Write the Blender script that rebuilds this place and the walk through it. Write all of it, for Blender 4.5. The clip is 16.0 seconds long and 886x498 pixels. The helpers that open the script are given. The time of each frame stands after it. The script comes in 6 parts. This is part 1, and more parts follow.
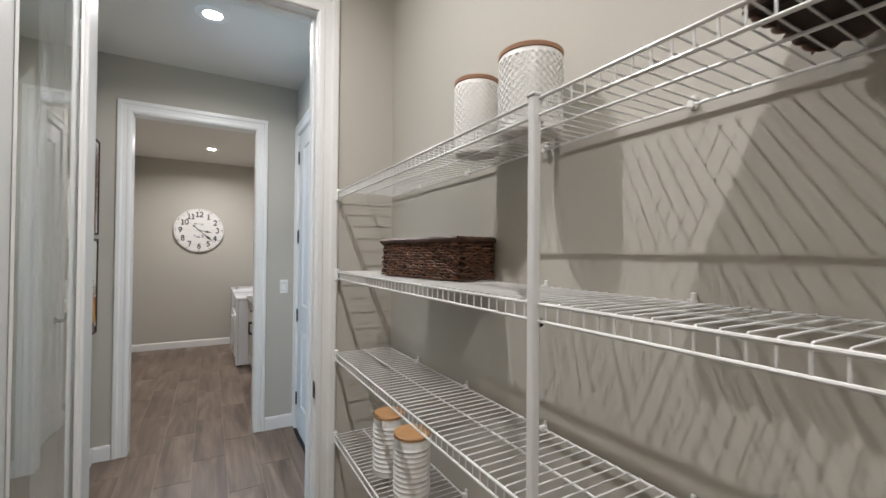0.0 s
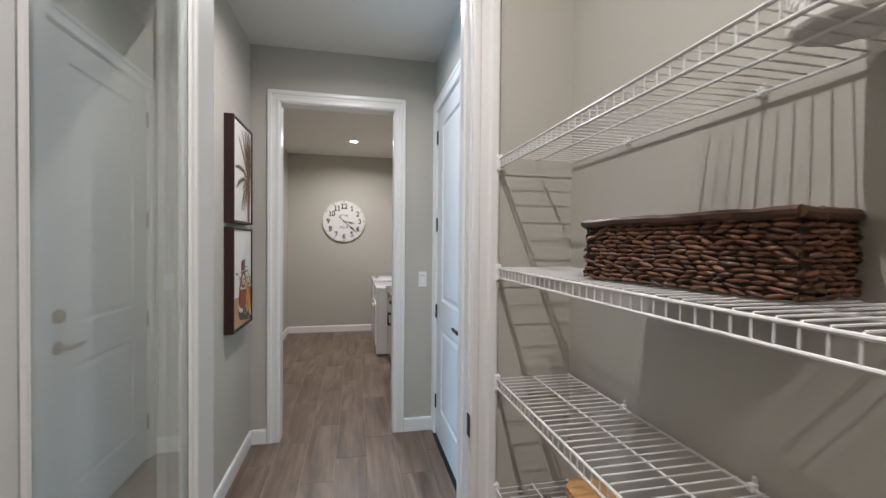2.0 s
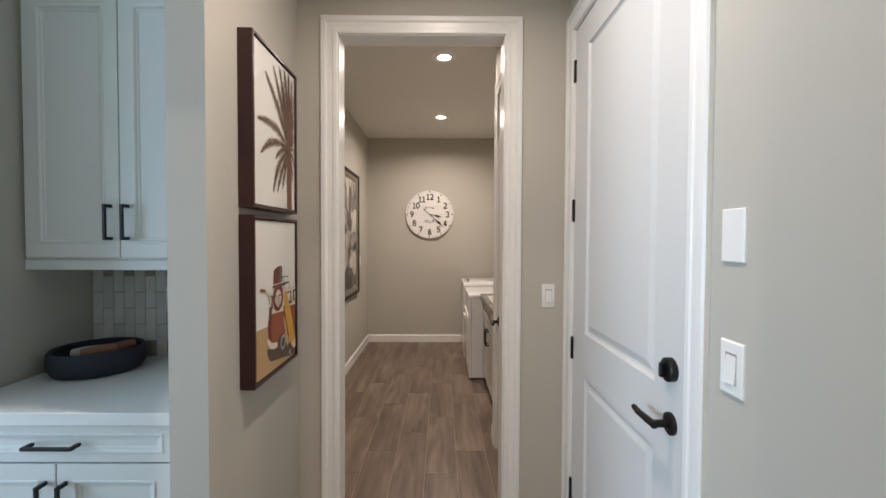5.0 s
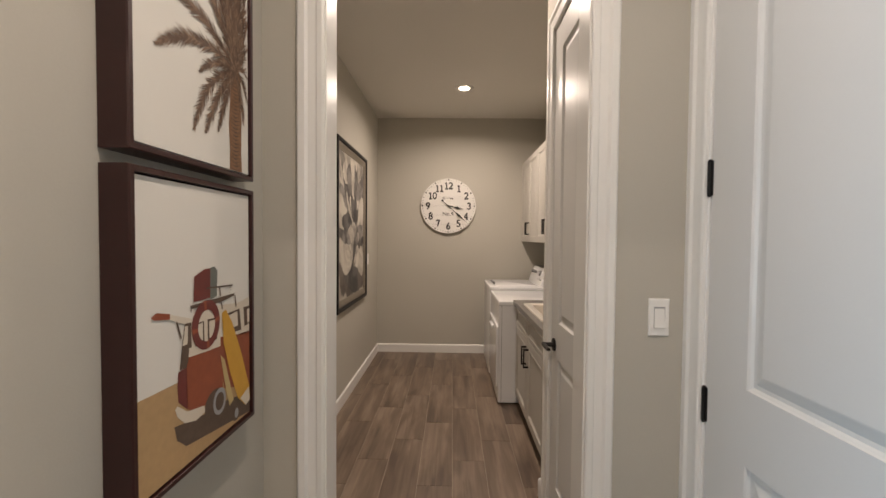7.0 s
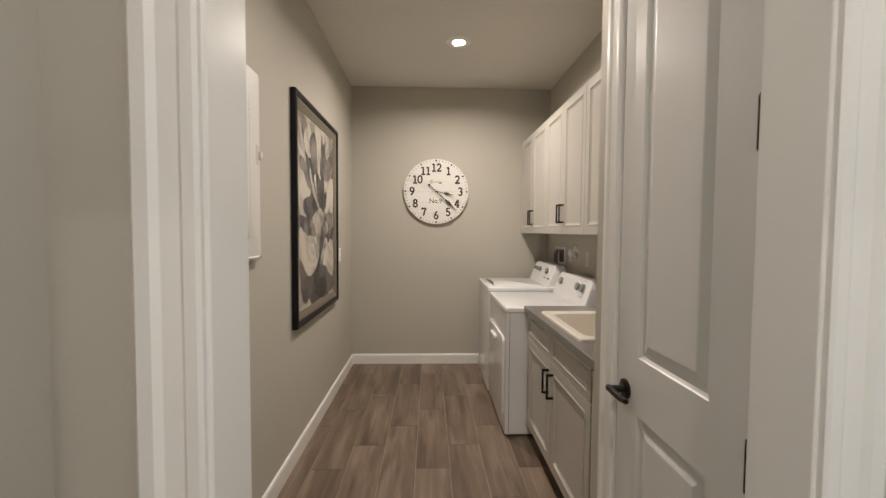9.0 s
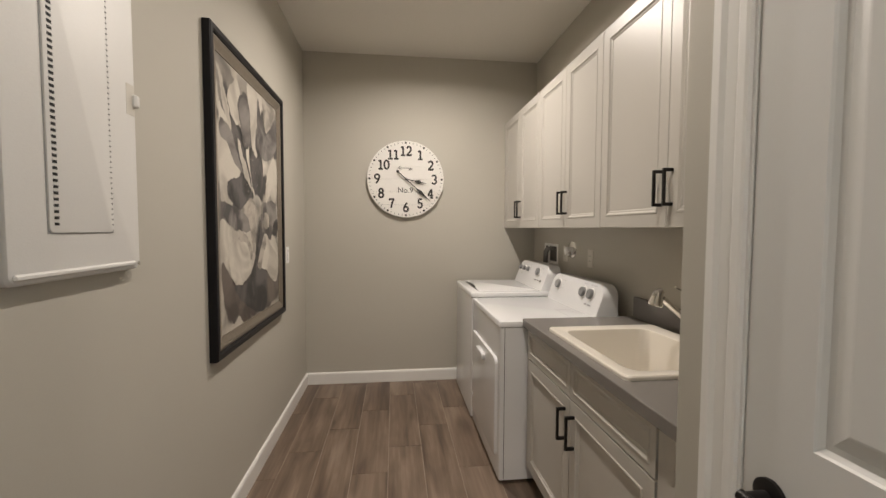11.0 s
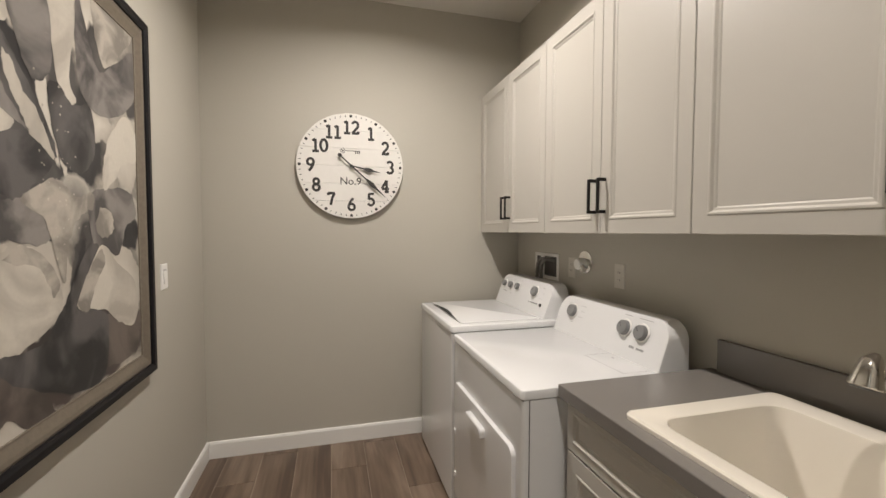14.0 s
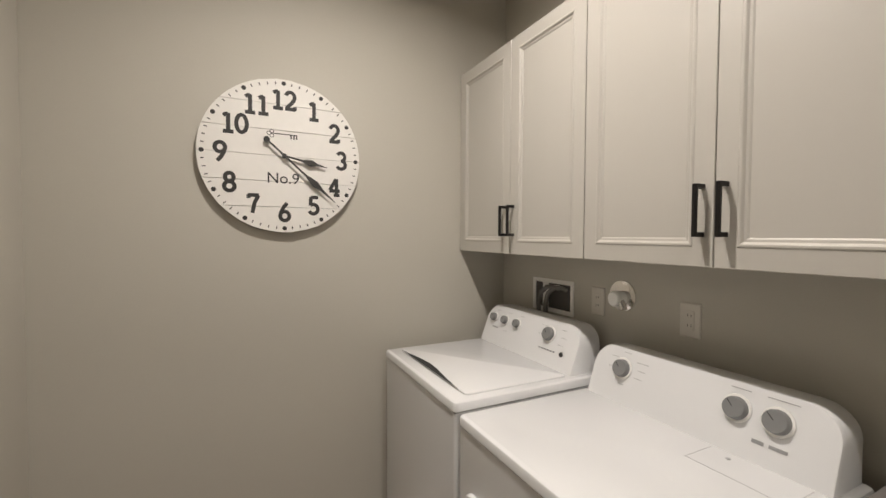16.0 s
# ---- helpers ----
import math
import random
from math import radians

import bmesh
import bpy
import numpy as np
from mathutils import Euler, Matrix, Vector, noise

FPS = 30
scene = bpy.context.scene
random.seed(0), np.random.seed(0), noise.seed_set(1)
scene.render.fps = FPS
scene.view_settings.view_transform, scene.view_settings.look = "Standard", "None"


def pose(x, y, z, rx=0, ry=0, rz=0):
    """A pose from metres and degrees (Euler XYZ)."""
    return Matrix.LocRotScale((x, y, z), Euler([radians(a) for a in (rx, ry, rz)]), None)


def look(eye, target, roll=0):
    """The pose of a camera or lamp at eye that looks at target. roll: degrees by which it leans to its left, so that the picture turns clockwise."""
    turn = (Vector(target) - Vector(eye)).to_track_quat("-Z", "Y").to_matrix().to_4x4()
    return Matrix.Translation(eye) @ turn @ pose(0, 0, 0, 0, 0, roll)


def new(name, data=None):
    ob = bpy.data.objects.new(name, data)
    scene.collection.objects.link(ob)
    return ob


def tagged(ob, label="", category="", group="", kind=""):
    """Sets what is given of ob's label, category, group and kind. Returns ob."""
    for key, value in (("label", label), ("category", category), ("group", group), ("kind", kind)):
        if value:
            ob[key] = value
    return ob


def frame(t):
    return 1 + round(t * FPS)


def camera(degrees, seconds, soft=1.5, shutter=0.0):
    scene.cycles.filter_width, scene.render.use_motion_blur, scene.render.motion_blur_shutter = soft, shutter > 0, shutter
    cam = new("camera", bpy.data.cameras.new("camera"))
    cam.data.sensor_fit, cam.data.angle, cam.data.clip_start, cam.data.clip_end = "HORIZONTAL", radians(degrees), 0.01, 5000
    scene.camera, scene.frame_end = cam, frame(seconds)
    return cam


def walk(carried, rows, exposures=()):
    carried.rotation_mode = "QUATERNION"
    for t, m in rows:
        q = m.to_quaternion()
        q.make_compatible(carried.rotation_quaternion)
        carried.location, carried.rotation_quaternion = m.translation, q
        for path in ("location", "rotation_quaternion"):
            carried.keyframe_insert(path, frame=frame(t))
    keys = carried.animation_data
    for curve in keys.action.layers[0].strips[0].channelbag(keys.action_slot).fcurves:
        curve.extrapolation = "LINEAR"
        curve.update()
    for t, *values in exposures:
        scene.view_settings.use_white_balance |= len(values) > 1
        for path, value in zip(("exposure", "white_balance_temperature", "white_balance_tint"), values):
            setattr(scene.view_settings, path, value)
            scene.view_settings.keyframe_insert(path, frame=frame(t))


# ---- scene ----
cam = camera(94.1, 16.0, shutter=0.2)
METRES, EYE, TILT, LEAN, TURN = 5.45, 1.5, 0.0, 0.0, -30.4
PATH = [
    (0, (0.07, -0.047, 1.464), (1.054, 1.694, 1.488), 0.5),
    (0.5, (0.081, 0.057, 1.451), (0.899, 1.881, 1.46), 0.5),
    (1, (0.078, 0.184, 1.462), (0.755, 2.066, 1.451), 0.2),
    (1.5, (0.09, 0.329, 1.462), (0.623, 2.257, 1.444), 0.6),
    (2, (0.106, 0.474, 1.462), (0.521, 2.43, 1.432), 0.5),
    (2.5, (0.136, 0.649, 1.47), (0.451, 2.624, 1.428), 0.4),
    (3, (0.151, 0.836, 1.473), (0.379, 2.822, 1.426), 0.4),
    (3.5, (0.148, 1.016, 1.461), (0.301, 3.009, 1.418), 0.5),
    (4, (0.139, 1.2, 1.463), (0.22, 3.198, 1.416), 0.6),
    (4.2, (0.124, 1.276, 1.469), (0.189, 3.275, 1.42), 0.4),
    (6.3, (0.032, 2.085, 1.44), (-0.018, 4.084, 1.388), 0.5),
    (6.5, (0.02, 2.159, 1.436), (-0.033, 4.158, 1.389), 0.4),
    (7, (-0.029, 2.345, 1.423), (-0.073, 4.344, 1.364), 0.5),
    (7.5, (-0.072, 2.55, 1.42), (-0.102, 4.549, 1.356), 0.5),
    (8, (-0.107, 2.735, 1.421), (-0.112, 4.734, 1.349), 0.3),
    (8.5, (-0.131, 2.912, 1.408), (-0.108, 4.91, 1.326), 0.2),
    (9, (-0.143, 3.1, 1.392), (-0.078, 5.097, 1.305), 0.4),
    (11.5, (-0.184, 3.857, 1.36), (0.094, 5.835, 1.259), 0.1),
    (12, (-0.176, 3.99, 1.349), (0.146, 5.962, 1.252), 0.1),
    (12.5, (-0.164, 4.136, 1.367), (0.201, 6.1, 1.267), 0.2),
    (13, (-0.152, 4.29, 1.379), (0.261, 6.245, 1.284), -0.0),
    (13.5, (-0.162, 4.457, 1.375), (0.299, 6.401, 1.283), -0.1),
    (14, (-0.205, 4.651, 1.384), (0.317, 6.58, 1.298), 0.1),
    (14.5, (-0.247, 4.848, 1.406), (0.351, 6.755, 1.317), 0.2),
    (15, (-0.262, 5.03, 1.407), (0.41, 6.912, 1.332), 0.2),
    (15.5, (-0.259, 5.241, 1.427), (0.519, 7.082, 1.353), 0.4),
    (16, (-0.253, 5.425, 1.453), (0.628, 7.22, 1.391), 0.3),
]
EXPOSURES = [(0.0, 0.0, 5600, 9), (2.0, -0.1, 5650, 10), (3.0, -0.01, 5850, 11.5), (4.0, -0.06, 6150, 12.5), (6.5, -0.15, 7000, 17.5), (7.0, -0.22, 6950, 16), (7.5, -0.25, 6450, 13.5), (9.0, -0.02, 6450, 10.5), (12.0, 0.0, 6250, 9.5), (13.0, 0.03, 6200, 9), (14.5, 0.1, 6150, 9), (15.5, 0.03, 6150, 9), (16.0, -0.06, 6150, 9)]
walk(cam, [(t, look(eye, target, roll)) for t, eye, target, roll in PATH], EXPOSURES)

# ---- world and light ----
world = bpy.data.worlds.new("world")
scene.world = world
world.use_nodes = True
wn = world.node_tree
sky = wn.nodes.new("ShaderNodeTexSky")
sky.sky_type, sky.sun_disc, sky.sun_elevation, sky.sun_rotation = "NISHITA", False, radians(40), radians(250)
wn.nodes["Background"].inputs["Strength"].default_value = 0.1
wn.links.new(sky.outputs["Color"], wn.nodes["Background"].inputs["Color"])

CEIL = 2.86
WARM = (1.0, 0.885, 0.78)


def downlamp(x, y, watts, radius, colour=WARM, spread=160):
    lamp = bpy.data.lights.new("downlight_lamp", "AREA")
    lamp.shape, lamp.size, lamp.energy, lamp.color, lamp.spread = "DISK", radius * 2, watts, colour, radians(spread)
    ob = new("downlight_lamp", lamp)
    ob.matrix_world = pose(x, y, CEIL - 0.012)
    return ob


DOWNLIGHTS = [(0.066, 2.72), (0.098, 4.80), (0.075, 6.37), (0.075, 0.97), (0.075, -0.2)]
for spot, watts, radius in zip(DOWNLIGHTS, (16, 12.8, 27.5, 15, 15), (0.03, 0.02, 0.02, 0.008, 0.008)):
    downlamp(*spot, watts, radius)
# daylight of the kitchen, let in through the kitchen window
day = bpy.data.lights.new("window_daylight", "AREA")
day.shape, day.size, day.size_y, day.energy, day.color = "RECTANGLE", 2.0, 2.2, 145, (0.50, 0.76, 1.0)
new("window_daylight", day).matrix_world = pose(-3.93, 1.45, 1.3, 0, -90, 0)


# ---- shape helpers ----
PLACE = {}


def finish(bm, name, material, at=(0, 0, 0), smooth=False):
    bmesh.ops.recalc_face_normals(bm, faces=bm.faces)
    mesh = bpy.data.meshes.new(name)
    bmesh.ops.translate(bm, verts=bm.verts, vec=-Vector(at))
    if smooth:
        for f in bm.faces:
            f.smooth = True
    bm.to_mesh(mesh)
    bm.free()
    if smooth:
        mesh.set_sharp_from_angle(angle=radians(35))
    mesh.materials.append(material)
    return mesh


def solid(name, bm, material, label="", category="", kind="", group="", at=(0, 0, 0), smooth=False):
    """A top-level object out of one mesh."""
    ob = new(name, finish(bm, name, material, at, smooth))
    ob.location = at
    PLACE[ob] = Vector(at)
    return tagged(ob, label, category, group, kind)


def thing(name, at, label, category, group=""):
    ob = new(name)
    ob.empty_display_size = 0.05
    ob.location = at
    PLACE[ob] = Vector(at)
    return tagged(ob, label, category, group)


def part(name, bm, material, parent, label="", smooth=False):
    """One mesh, given in world places, as a part of its thing."""
    ob = new(name, finish(bm, name, material, PLACE[parent], smooth))
    ob.parent = parent
    PLACE[ob] = PLACE[parent]
    return tagged(ob, label)


def share(name, mesh, parent, at, turn=0):
    """A piece on a shared mesh, at a world place."""
    ob = new(name, mesh)
    ob.parent = parent
    ob.matrix_local = Matrix.Translation(Vector(at) - PLACE[parent]) @ Matrix.Rotation(turn, 4, "Z")
    return ob


def box(bm, x0, x1, y0, y1, z0, z1, bevel=0.0, segments=1):
    m = Matrix.Translation(((x0 + x1) / 2, (y0 + y1) / 2, (z0 + z1) / 2)) @ Matrix.Diagonal((abs(x1 - x0), abs(y1 - y0), abs(z1 - z0), 1))
    made = bmesh.ops.create_cube(bm, size=1, matrix=m)["verts"]
    if bevel:
        edges = list({e for v in made for e in v.link_edges})
        bmesh.ops.bevel(bm, geom=edges, offset=bevel, segments=segments, profile=0.5, affect="EDGES")
    return bm


def boxed(*a, **k):
    return box(bmesh.new(), *a, **k)


def tube(bm, points, radius, sides=6, caps=True):
    """A round bar along points."""
    pts = [Vector(p) for p in points]
    rings = []
    for i, p in enumerate(pts):
        d = (pts[min(i + 1, len(pts) - 1)] - pts[max(i - 1, 0)]).normalized()
        if i == 0:
            a = d.cross(Vector((0, 0, 1)) if abs(d.z) < 0.9 else Vector((0, 1, 0))).normalized()
        else:
            a = (a - d * a.dot(d)).normalized()
        b = d.cross(a).normalized()
        r = radius[i] if isinstance(radius, (list, tuple)) else radius
        rings.append([bm.verts.new(p + a * r * math.cos(k * math.tau / sides) + b * r * math.sin(k * math.tau / sides)) for k in range(sides)])
    for r0, r1 in zip(rings, rings[1:]):
        for k in range(sides):
            bm.faces.new((r0[k], r0[(k + 1) % sides], r1[(k + 1) % sides], r1[k]))
    if caps:
        bm.faces.new(rings[0])
        bm.faces.new(rings[-1])
    return bm


def lathe(bm, centre, profile, axis="Z", sides=32):
    """A turned shape: profile of (radius, height) about an axis through centre."""
    c = Vector(centre)
    rings = []
    for r, h in profile:
        ring = []
        for k in range(sides):
            u, v = r * math.cos(k * math.tau / sides), r * math.sin(k * math.tau / sides)
            d = {"Z": (u, v, h), "X": (h, u, v), "Y": (u, h, v)}[axis]
            ring.append(bm.verts.new(c + Vector(d)))
        rings.append(ring)
    for r0, r1 in zip(rings, rings[1:]):
        for k in range(sides):
            bm.faces.new((r0[k], r0[(k + 1) % sides], r1[(k + 1) % sides], r1[k]))
    bm.faces.new(rings[0])
    bm.faces.new(rings[-1])
    return bm


def on_x(x0, sign=1):
    """Wall places for a plane of constant x: along, height, out of the wall."""
    return lambda a, z, n: Vector((x0 + sign * n, a, z))


def on_y(y0, sign=-1):
    return lambda a, z, n: Vector((a, y0 + sign * n, z))


def ring(bm, at, a0, a1, z0, z1, profile):
    """A moulding round a rectangle: profile of (inwards, out), mitred; closed loop."""
    loops = []
    for u, n in profile:
        loops.append([bm.verts.new(at(a, z, n)) for a, z in ((a0 + u, z0 + u), (a1 - u, z0 + u), (a1 - u, z1 - u), (a0 + u, z1 - u))])
    for p, q in zip(loops, loops[1:]):
        for k in range(4):
            bm.faces.new((p[k], p[(k + 1) % 4], q[(k + 1) % 4], q[k]))
    return loops


def plate(bm, at, a0, a1, z0, z1, profile):
    """A raised plate: the ring's profile and a face over the inner loop."""
    loops = ring(bm, at, a0, a1, z0, z1, profile)
    bm.faces.new(loops[-1])
    bm.faces.new(loops[0])
    return bm


def wall_box(bm, at, a0, a1, z0, z1, n0, n1, bevel=0.0, segments=1):
    p, q = at(a0, z0, n0), at(a1, z1, n1)
    return box(bm, min(p.x, q.x), max(p.x, q.x), min(p.y, q.y), max(p.y, q.y), min(p.z, q.z), max(p.z, q.z), bevel, segments)


CASING = [(0, 0), (0, 0.009), (0.006, 0.012), (0.021, 0.012), (0.026, 0.009), (0.050, 0.011), (0.059, 0.018), (0.078, 0.018), (0.084, 0.013), (0.084, 0)]


def casing(at, a0, a1, h, profile=CASING):
    """Door casing on three sides of an opening, mitred at the head."""
    bm = bmesh.new()
    loops = [[bm.verts.new(at(a, z, n)) for a, z in ((a0 - u, 0), (a0 - u, h + u), (a1 + u, h + u), (a1 + u, 0))] for u, n in profile]
    for p, q in zip(loops, loops[1:]):
        for k in range(3):
            bm.faces.new((p[k], p[k + 1], q[k + 1], q[k]))
    return bm


def rounded(a0, a1, z0, z1, r, n=5):
    """Points round a rectangle with rounded corners."""
    out = []
    for cx, cz, start in ((a1 - r, z1 - r, 0), (a0 + r, z1 - r, 90), (a0 + r, z0 + r, 180), (a1 - r, z0 + r, 270)):
        for k in range(n + 1):
            g = radians(start + 90 * k / n)
            out.append((cx + r * math.cos(g), cz + r * math.sin(g)))
    return out


def skin(bm, loops, first=True, last=True):
    """Faces between loops of equal length."""
    rows = [[bm.verts.new(p) for p in loop] for loop in loops]
    for p, q in zip(rows, rows[1:]):
        for k in range(len(p)):
            bm.faces.new((p[k], p[(k + 1) % len(p)], q[(k + 1) % len(p)], q[k]))
    if first:
        bm.faces.new(rows[0])
    if last:
        bm.faces.new(rows[-1])
    return bm


def flat(bm, at, points, n=0.0):
    bm.faces.new([bm.verts.new(at(a, z, n)) for a, z in points])
    return bm


def disc(at, a, z, r, n, sides=24, ra=None):
    return [(a + (ra or r) * math.cos(k * math.tau / sides), z + r * math.sin(k * math.tau / sides)) for k in range(sides)]


def lettering(text, size, at, a, z, n, thick=0.0, flip=1):
    """Text as a mesh on a wall plane, centred at a, z."""
    curve = bpy.data.curves.new("lettering", "FONT")
    curve.body, curve.size, curve.align_x, curve.align_y, curve.offset = text, size, "CENTER", "CENTER", thick
    ob = bpy.data.objects.new("lettering", curve)
    scene.collection.objects.link(ob)
    mesh = bpy.data.meshes.new_from_object(ob.evaluated_get(bpy.context.evaluated_depsgraph_get()))
    bm = bmesh.new()
    bm.from_mesh(mesh)
    bpy.data.objects.remove(ob)
    bpy.data.meshes.remove(mesh)
    for v in bm.verts:
        v.co = at(a + flip * v.co.x, z + v.co.y, n)
    return bm


# ---- materials ----
def material(name, colour, rough=0.5, metal=0.0, grain=0.06, scale=60.0, bump=0.05, stain=0.04, coat=0.0, random=0.0, spec=0.5, island=0.0):
    """A painted or plain surface: colour varied at two scales, with fine relief."""
    m = bpy.data.materials.new(name)
    m.use_nodes = True
    nt = m.node_tree
    bsdf = nt.nodes["Principled BSDF"]
    bsdf.inputs["Roughness"].default_value, bsdf.inputs["Metallic"].default_value = rough, metal
    bsdf.inputs["Coat Weight"].default_value = coat
    bsdf.inputs["Specular IOR Level"].default_value = spec
    tex = nt.nodes.new("ShaderNodeTexCoord")
    fine, wide = nt.nodes.new("ShaderNodeTexNoise"), nt.nodes.new("ShaderNodeTexNoise")
    fine.inputs["Scale"].default_value, wide.inputs["Scale"].default_value = scale, 1.7
    fine.inputs["Detail"].default_value = 5
    for node in (fine, wide):
        nt.links.new(tex.outputs["Object"], node.inputs["Vector"])
    value = nt.nodes.new("ShaderNodeMath")
    value.operation = "MULTIPLY_ADD"
    value.inputs[1].default_value = grain
    value.inputs[2].default_value = 1 - grain / 2 - stain / 2
    nt.links.new(fine.outputs["Fac"], value.inputs[0])
    second = nt.nodes.new("ShaderNodeMath")
    second.operation = "MULTIPLY_ADD"
    second.inputs[1].default_value = stain
    nt.links.new(wide.outputs["Fac"], second.inputs[0])
    nt.links.new(value.outputs[0], second.inputs[2])
    last = second
    if random:
        info = nt.nodes.new("ShaderNodeObjectInfo")
        third = nt.nodes.new("ShaderNodeMath")
        third.operation = "MULTIPLY_ADD"
        third.inputs[1].default_value = random
        nt.links.new(info.outputs["Random"], third.inputs[0])
        nt.links.new(last.outputs[0], third.inputs[2])
        last = third
    if island:
        geo = nt.nodes.new("ShaderNodeNewGeometry")
        third = nt.nodes.new("ShaderNodeMath")
        third.operation = "MULTIPLY_ADD"
        third.inputs[1].default_value = island
        nt.links.new(geo.outputs["Random Per Island"], third.inputs[0])
        nt.links.new(last.outputs[0], third.inputs[2])
        last = third
    hue = nt.nodes.new("ShaderNodeHueSaturation")
    hue.inputs["Color"].default_value = (*colour, 1)
    nt.links.new(last.outputs[0], hue.inputs["Value"])
    nt.links.new(hue.outputs["Color"], bsdf.inputs["Base Color"])
    if bump:
        relief = nt.nodes.new("ShaderNodeBump")
        relief.inputs["Strength"].default_value, relief.inputs["Distance"].default_value = bump, 0.002
        nt.links.new(fine.outputs["Fac"], relief.inputs["Height"])
        nt.links.new(relief.outputs["Normal"], bsdf.inputs["Normal"])
    return m


def plank_material():
    """Wood-look porcelain: long grain streaks, knots of tone, each plank its own shade."""
    m = bpy.data.materials.new("wood_look_tile")
    m.use_nodes = True
    nt = m.node_tree
    bsdf = nt.nodes["Principled BSDF"]
    tex, info = nt.nodes.new("ShaderNodeTexCoord"), nt.nodes.new("ShaderNodeObjectInfo")
    shift = nt.nodes.new("ShaderNodeVectorMath")
    shift.operation = "MULTIPLY_ADD"
    joined = nt.nodes.new("ShaderNodeCombineXYZ")
    for k, f in ((0, 37.0), (1, 91.0), (2, 53.0)):
        mul = nt.nodes.new("ShaderNodeMath")
        mul.operation, mul.inputs[1].default_value = "MULTIPLY", f
        nt.links.new(info.outputs["Random"], mul.inputs[0])
        nt.links.new(mul.outputs[0], joined.inputs[k])
    shift.inputs[1].default_value = (1, 1, 1)
    nt.links.new(tex.outputs["Object"], shift.inputs[0])
    nt.links.new(joined.outputs[0], shift.inputs[2])
    outs = []
    for sx, sy, detail, dist in ((11, 1.6, 3, 0.5), (55, 2.0, 5, 0.3), (4, 2.4, 2, 0.2)):
        mapping = nt.nodes.new("ShaderNodeMapping")
        mapping.inputs["Scale"].default_value = (sx, sy, 1)
        nt.links.new(shift.outputs[0], mapping.inputs["Vector"])
        noise_node = nt.nodes.new("ShaderNodeTexNoise")
        noise_node.inputs["Scale"].default_value, noise_node.inputs["Detail"].default_value, noise_node.inputs["Distortion"].default_value = 1.0, detail, dist
        nt.links.new(mapping.outputs[0], noise_node.inputs["Vector"])
        outs.append(noise_node.outputs["Fac"])
    mix = nt.nodes.new("ShaderNodeMath")
    mix.operation, mix.inputs[1].default_value = "MULTIPLY_ADD", 0.45
    nt.links.new(outs[1], mix.inputs[0])
    nt.links.new(outs[0], mix.inputs[2])
    mix2 = nt.nodes.new("ShaderNodeMath")
    mix2.operation, mix2.inputs[1].default_value = "MULTIPLY_ADD", 0.07
    nt.links.new(info.outputs["Random"], mix2.inputs[0])
    nt.links.new(mix.outputs[0], mix2.inputs[2])
    ramp = nt.nodes.new("ShaderNodeValToRGB")
    ramp.color_ramp.elements[0].position, ramp.color_ramp.elements[0].color = 0.55, (0.088, 0.060, 0.044, 1)
    ramp.color_ramp.elements[1].position, ramp.color_ramp.elements[1].color = 1.0, (0.245, 0.185, 0.138, 1)
    mid = ramp.color_ramp.elements.new(0.78)
    mid.color = (0.162, 0.116, 0.083, 1)
    nt.links.new(mix2.outputs[0], ramp.inputs["Fac"])
    nt.links.new(ramp.outputs["Color"], bsdf.inputs["Base Color"])
    rough = nt.nodes.new("ShaderNodeMapRange")
    rough.inputs["To Min"].default_value, rough.inputs["To Max"].default_value = 0.30, 0.48
    nt.links.new(outs[1], rough.inputs["Value"])
    nt.links.new(rough.outputs[0], bsdf.inputs["Roughness"])
    relief = nt.nodes.new("ShaderNodeBump")
    relief.inputs["Strength"].default_value, relief.inputs["Distance"].default_value = 0.15, 0.001
    nt.links.new(outs[1], relief.inputs["Height"])
    nt.links.new(relief.outputs["Normal"], bsdf.inputs["Normal"])
    return m


def glass_material(name, tint=(0.93, 0.97, 0.95), rough=0.0):
    m = bpy.data.materials.new(name)
    m.use_nodes = True
    b = m.node_tree.nodes["Principled BSDF"]
    b.inputs["Base Color"].default_value = (*tint, 1)
    b.inputs["Transmission Weight"].default_value, b.inputs["Roughness"].default_value, b.inputs["IOR"].default_value = 1.0, rough, 1.5
    return m


def glow_material(name, colour, strength):
    m = bpy.data.materials.new(name)
    m.use_nodes = True
    b = m.node_tree.nodes["Principled BSDF"]
    b.inputs["Emission Color"].default_value, b.inputs["Emission Strength"].default_value = (*colour, 1), strength
    return m


PAINT = material("wall_paint_greige", (0.47, 0.446, 0.388), 0.75, grain=0.06, scale=240, bump=0.10, stain=0.03)
CEILING = material("ceiling_paint", (0.70, 0.67, 0.615), 0.8, grain=0.06, scale=160, bump=0.25, stain=0.03)
TRIM = material("trim_paint_white", (0.79, 0.78, 0.75), 0.32, grain=0.02, scale=90, bump=0.02, stain=0.03)
DOOR = material("door_paint_white", (0.66, 0.655, 0.635), 0.36, grain=0.02, scale=140, bump=0.04, stain=0.03)
CABINET = material("cabinet_paint_greige", (0.48, 0.457, 0.412), 0.38, grain=0.02, scale=120, bump=0.02, stain=0.03)
NICHE = material("cabinet_paint_pale_grey", (0.66, 0.66, 0.63), 0.4, grain=0.02, scale=120, bump=0.02, stain=0.03)
WIRE = material("white_vinyl_coating", (0.72, 0.71, 0.685), 0.30, grain=0.03, scale=50, bump=0.02)
GROUT = material("grout", (0.34, 0.28, 0.22), 0.9, grain=0.2, scale=300, bump=0.3)
PLANK = plank_material()
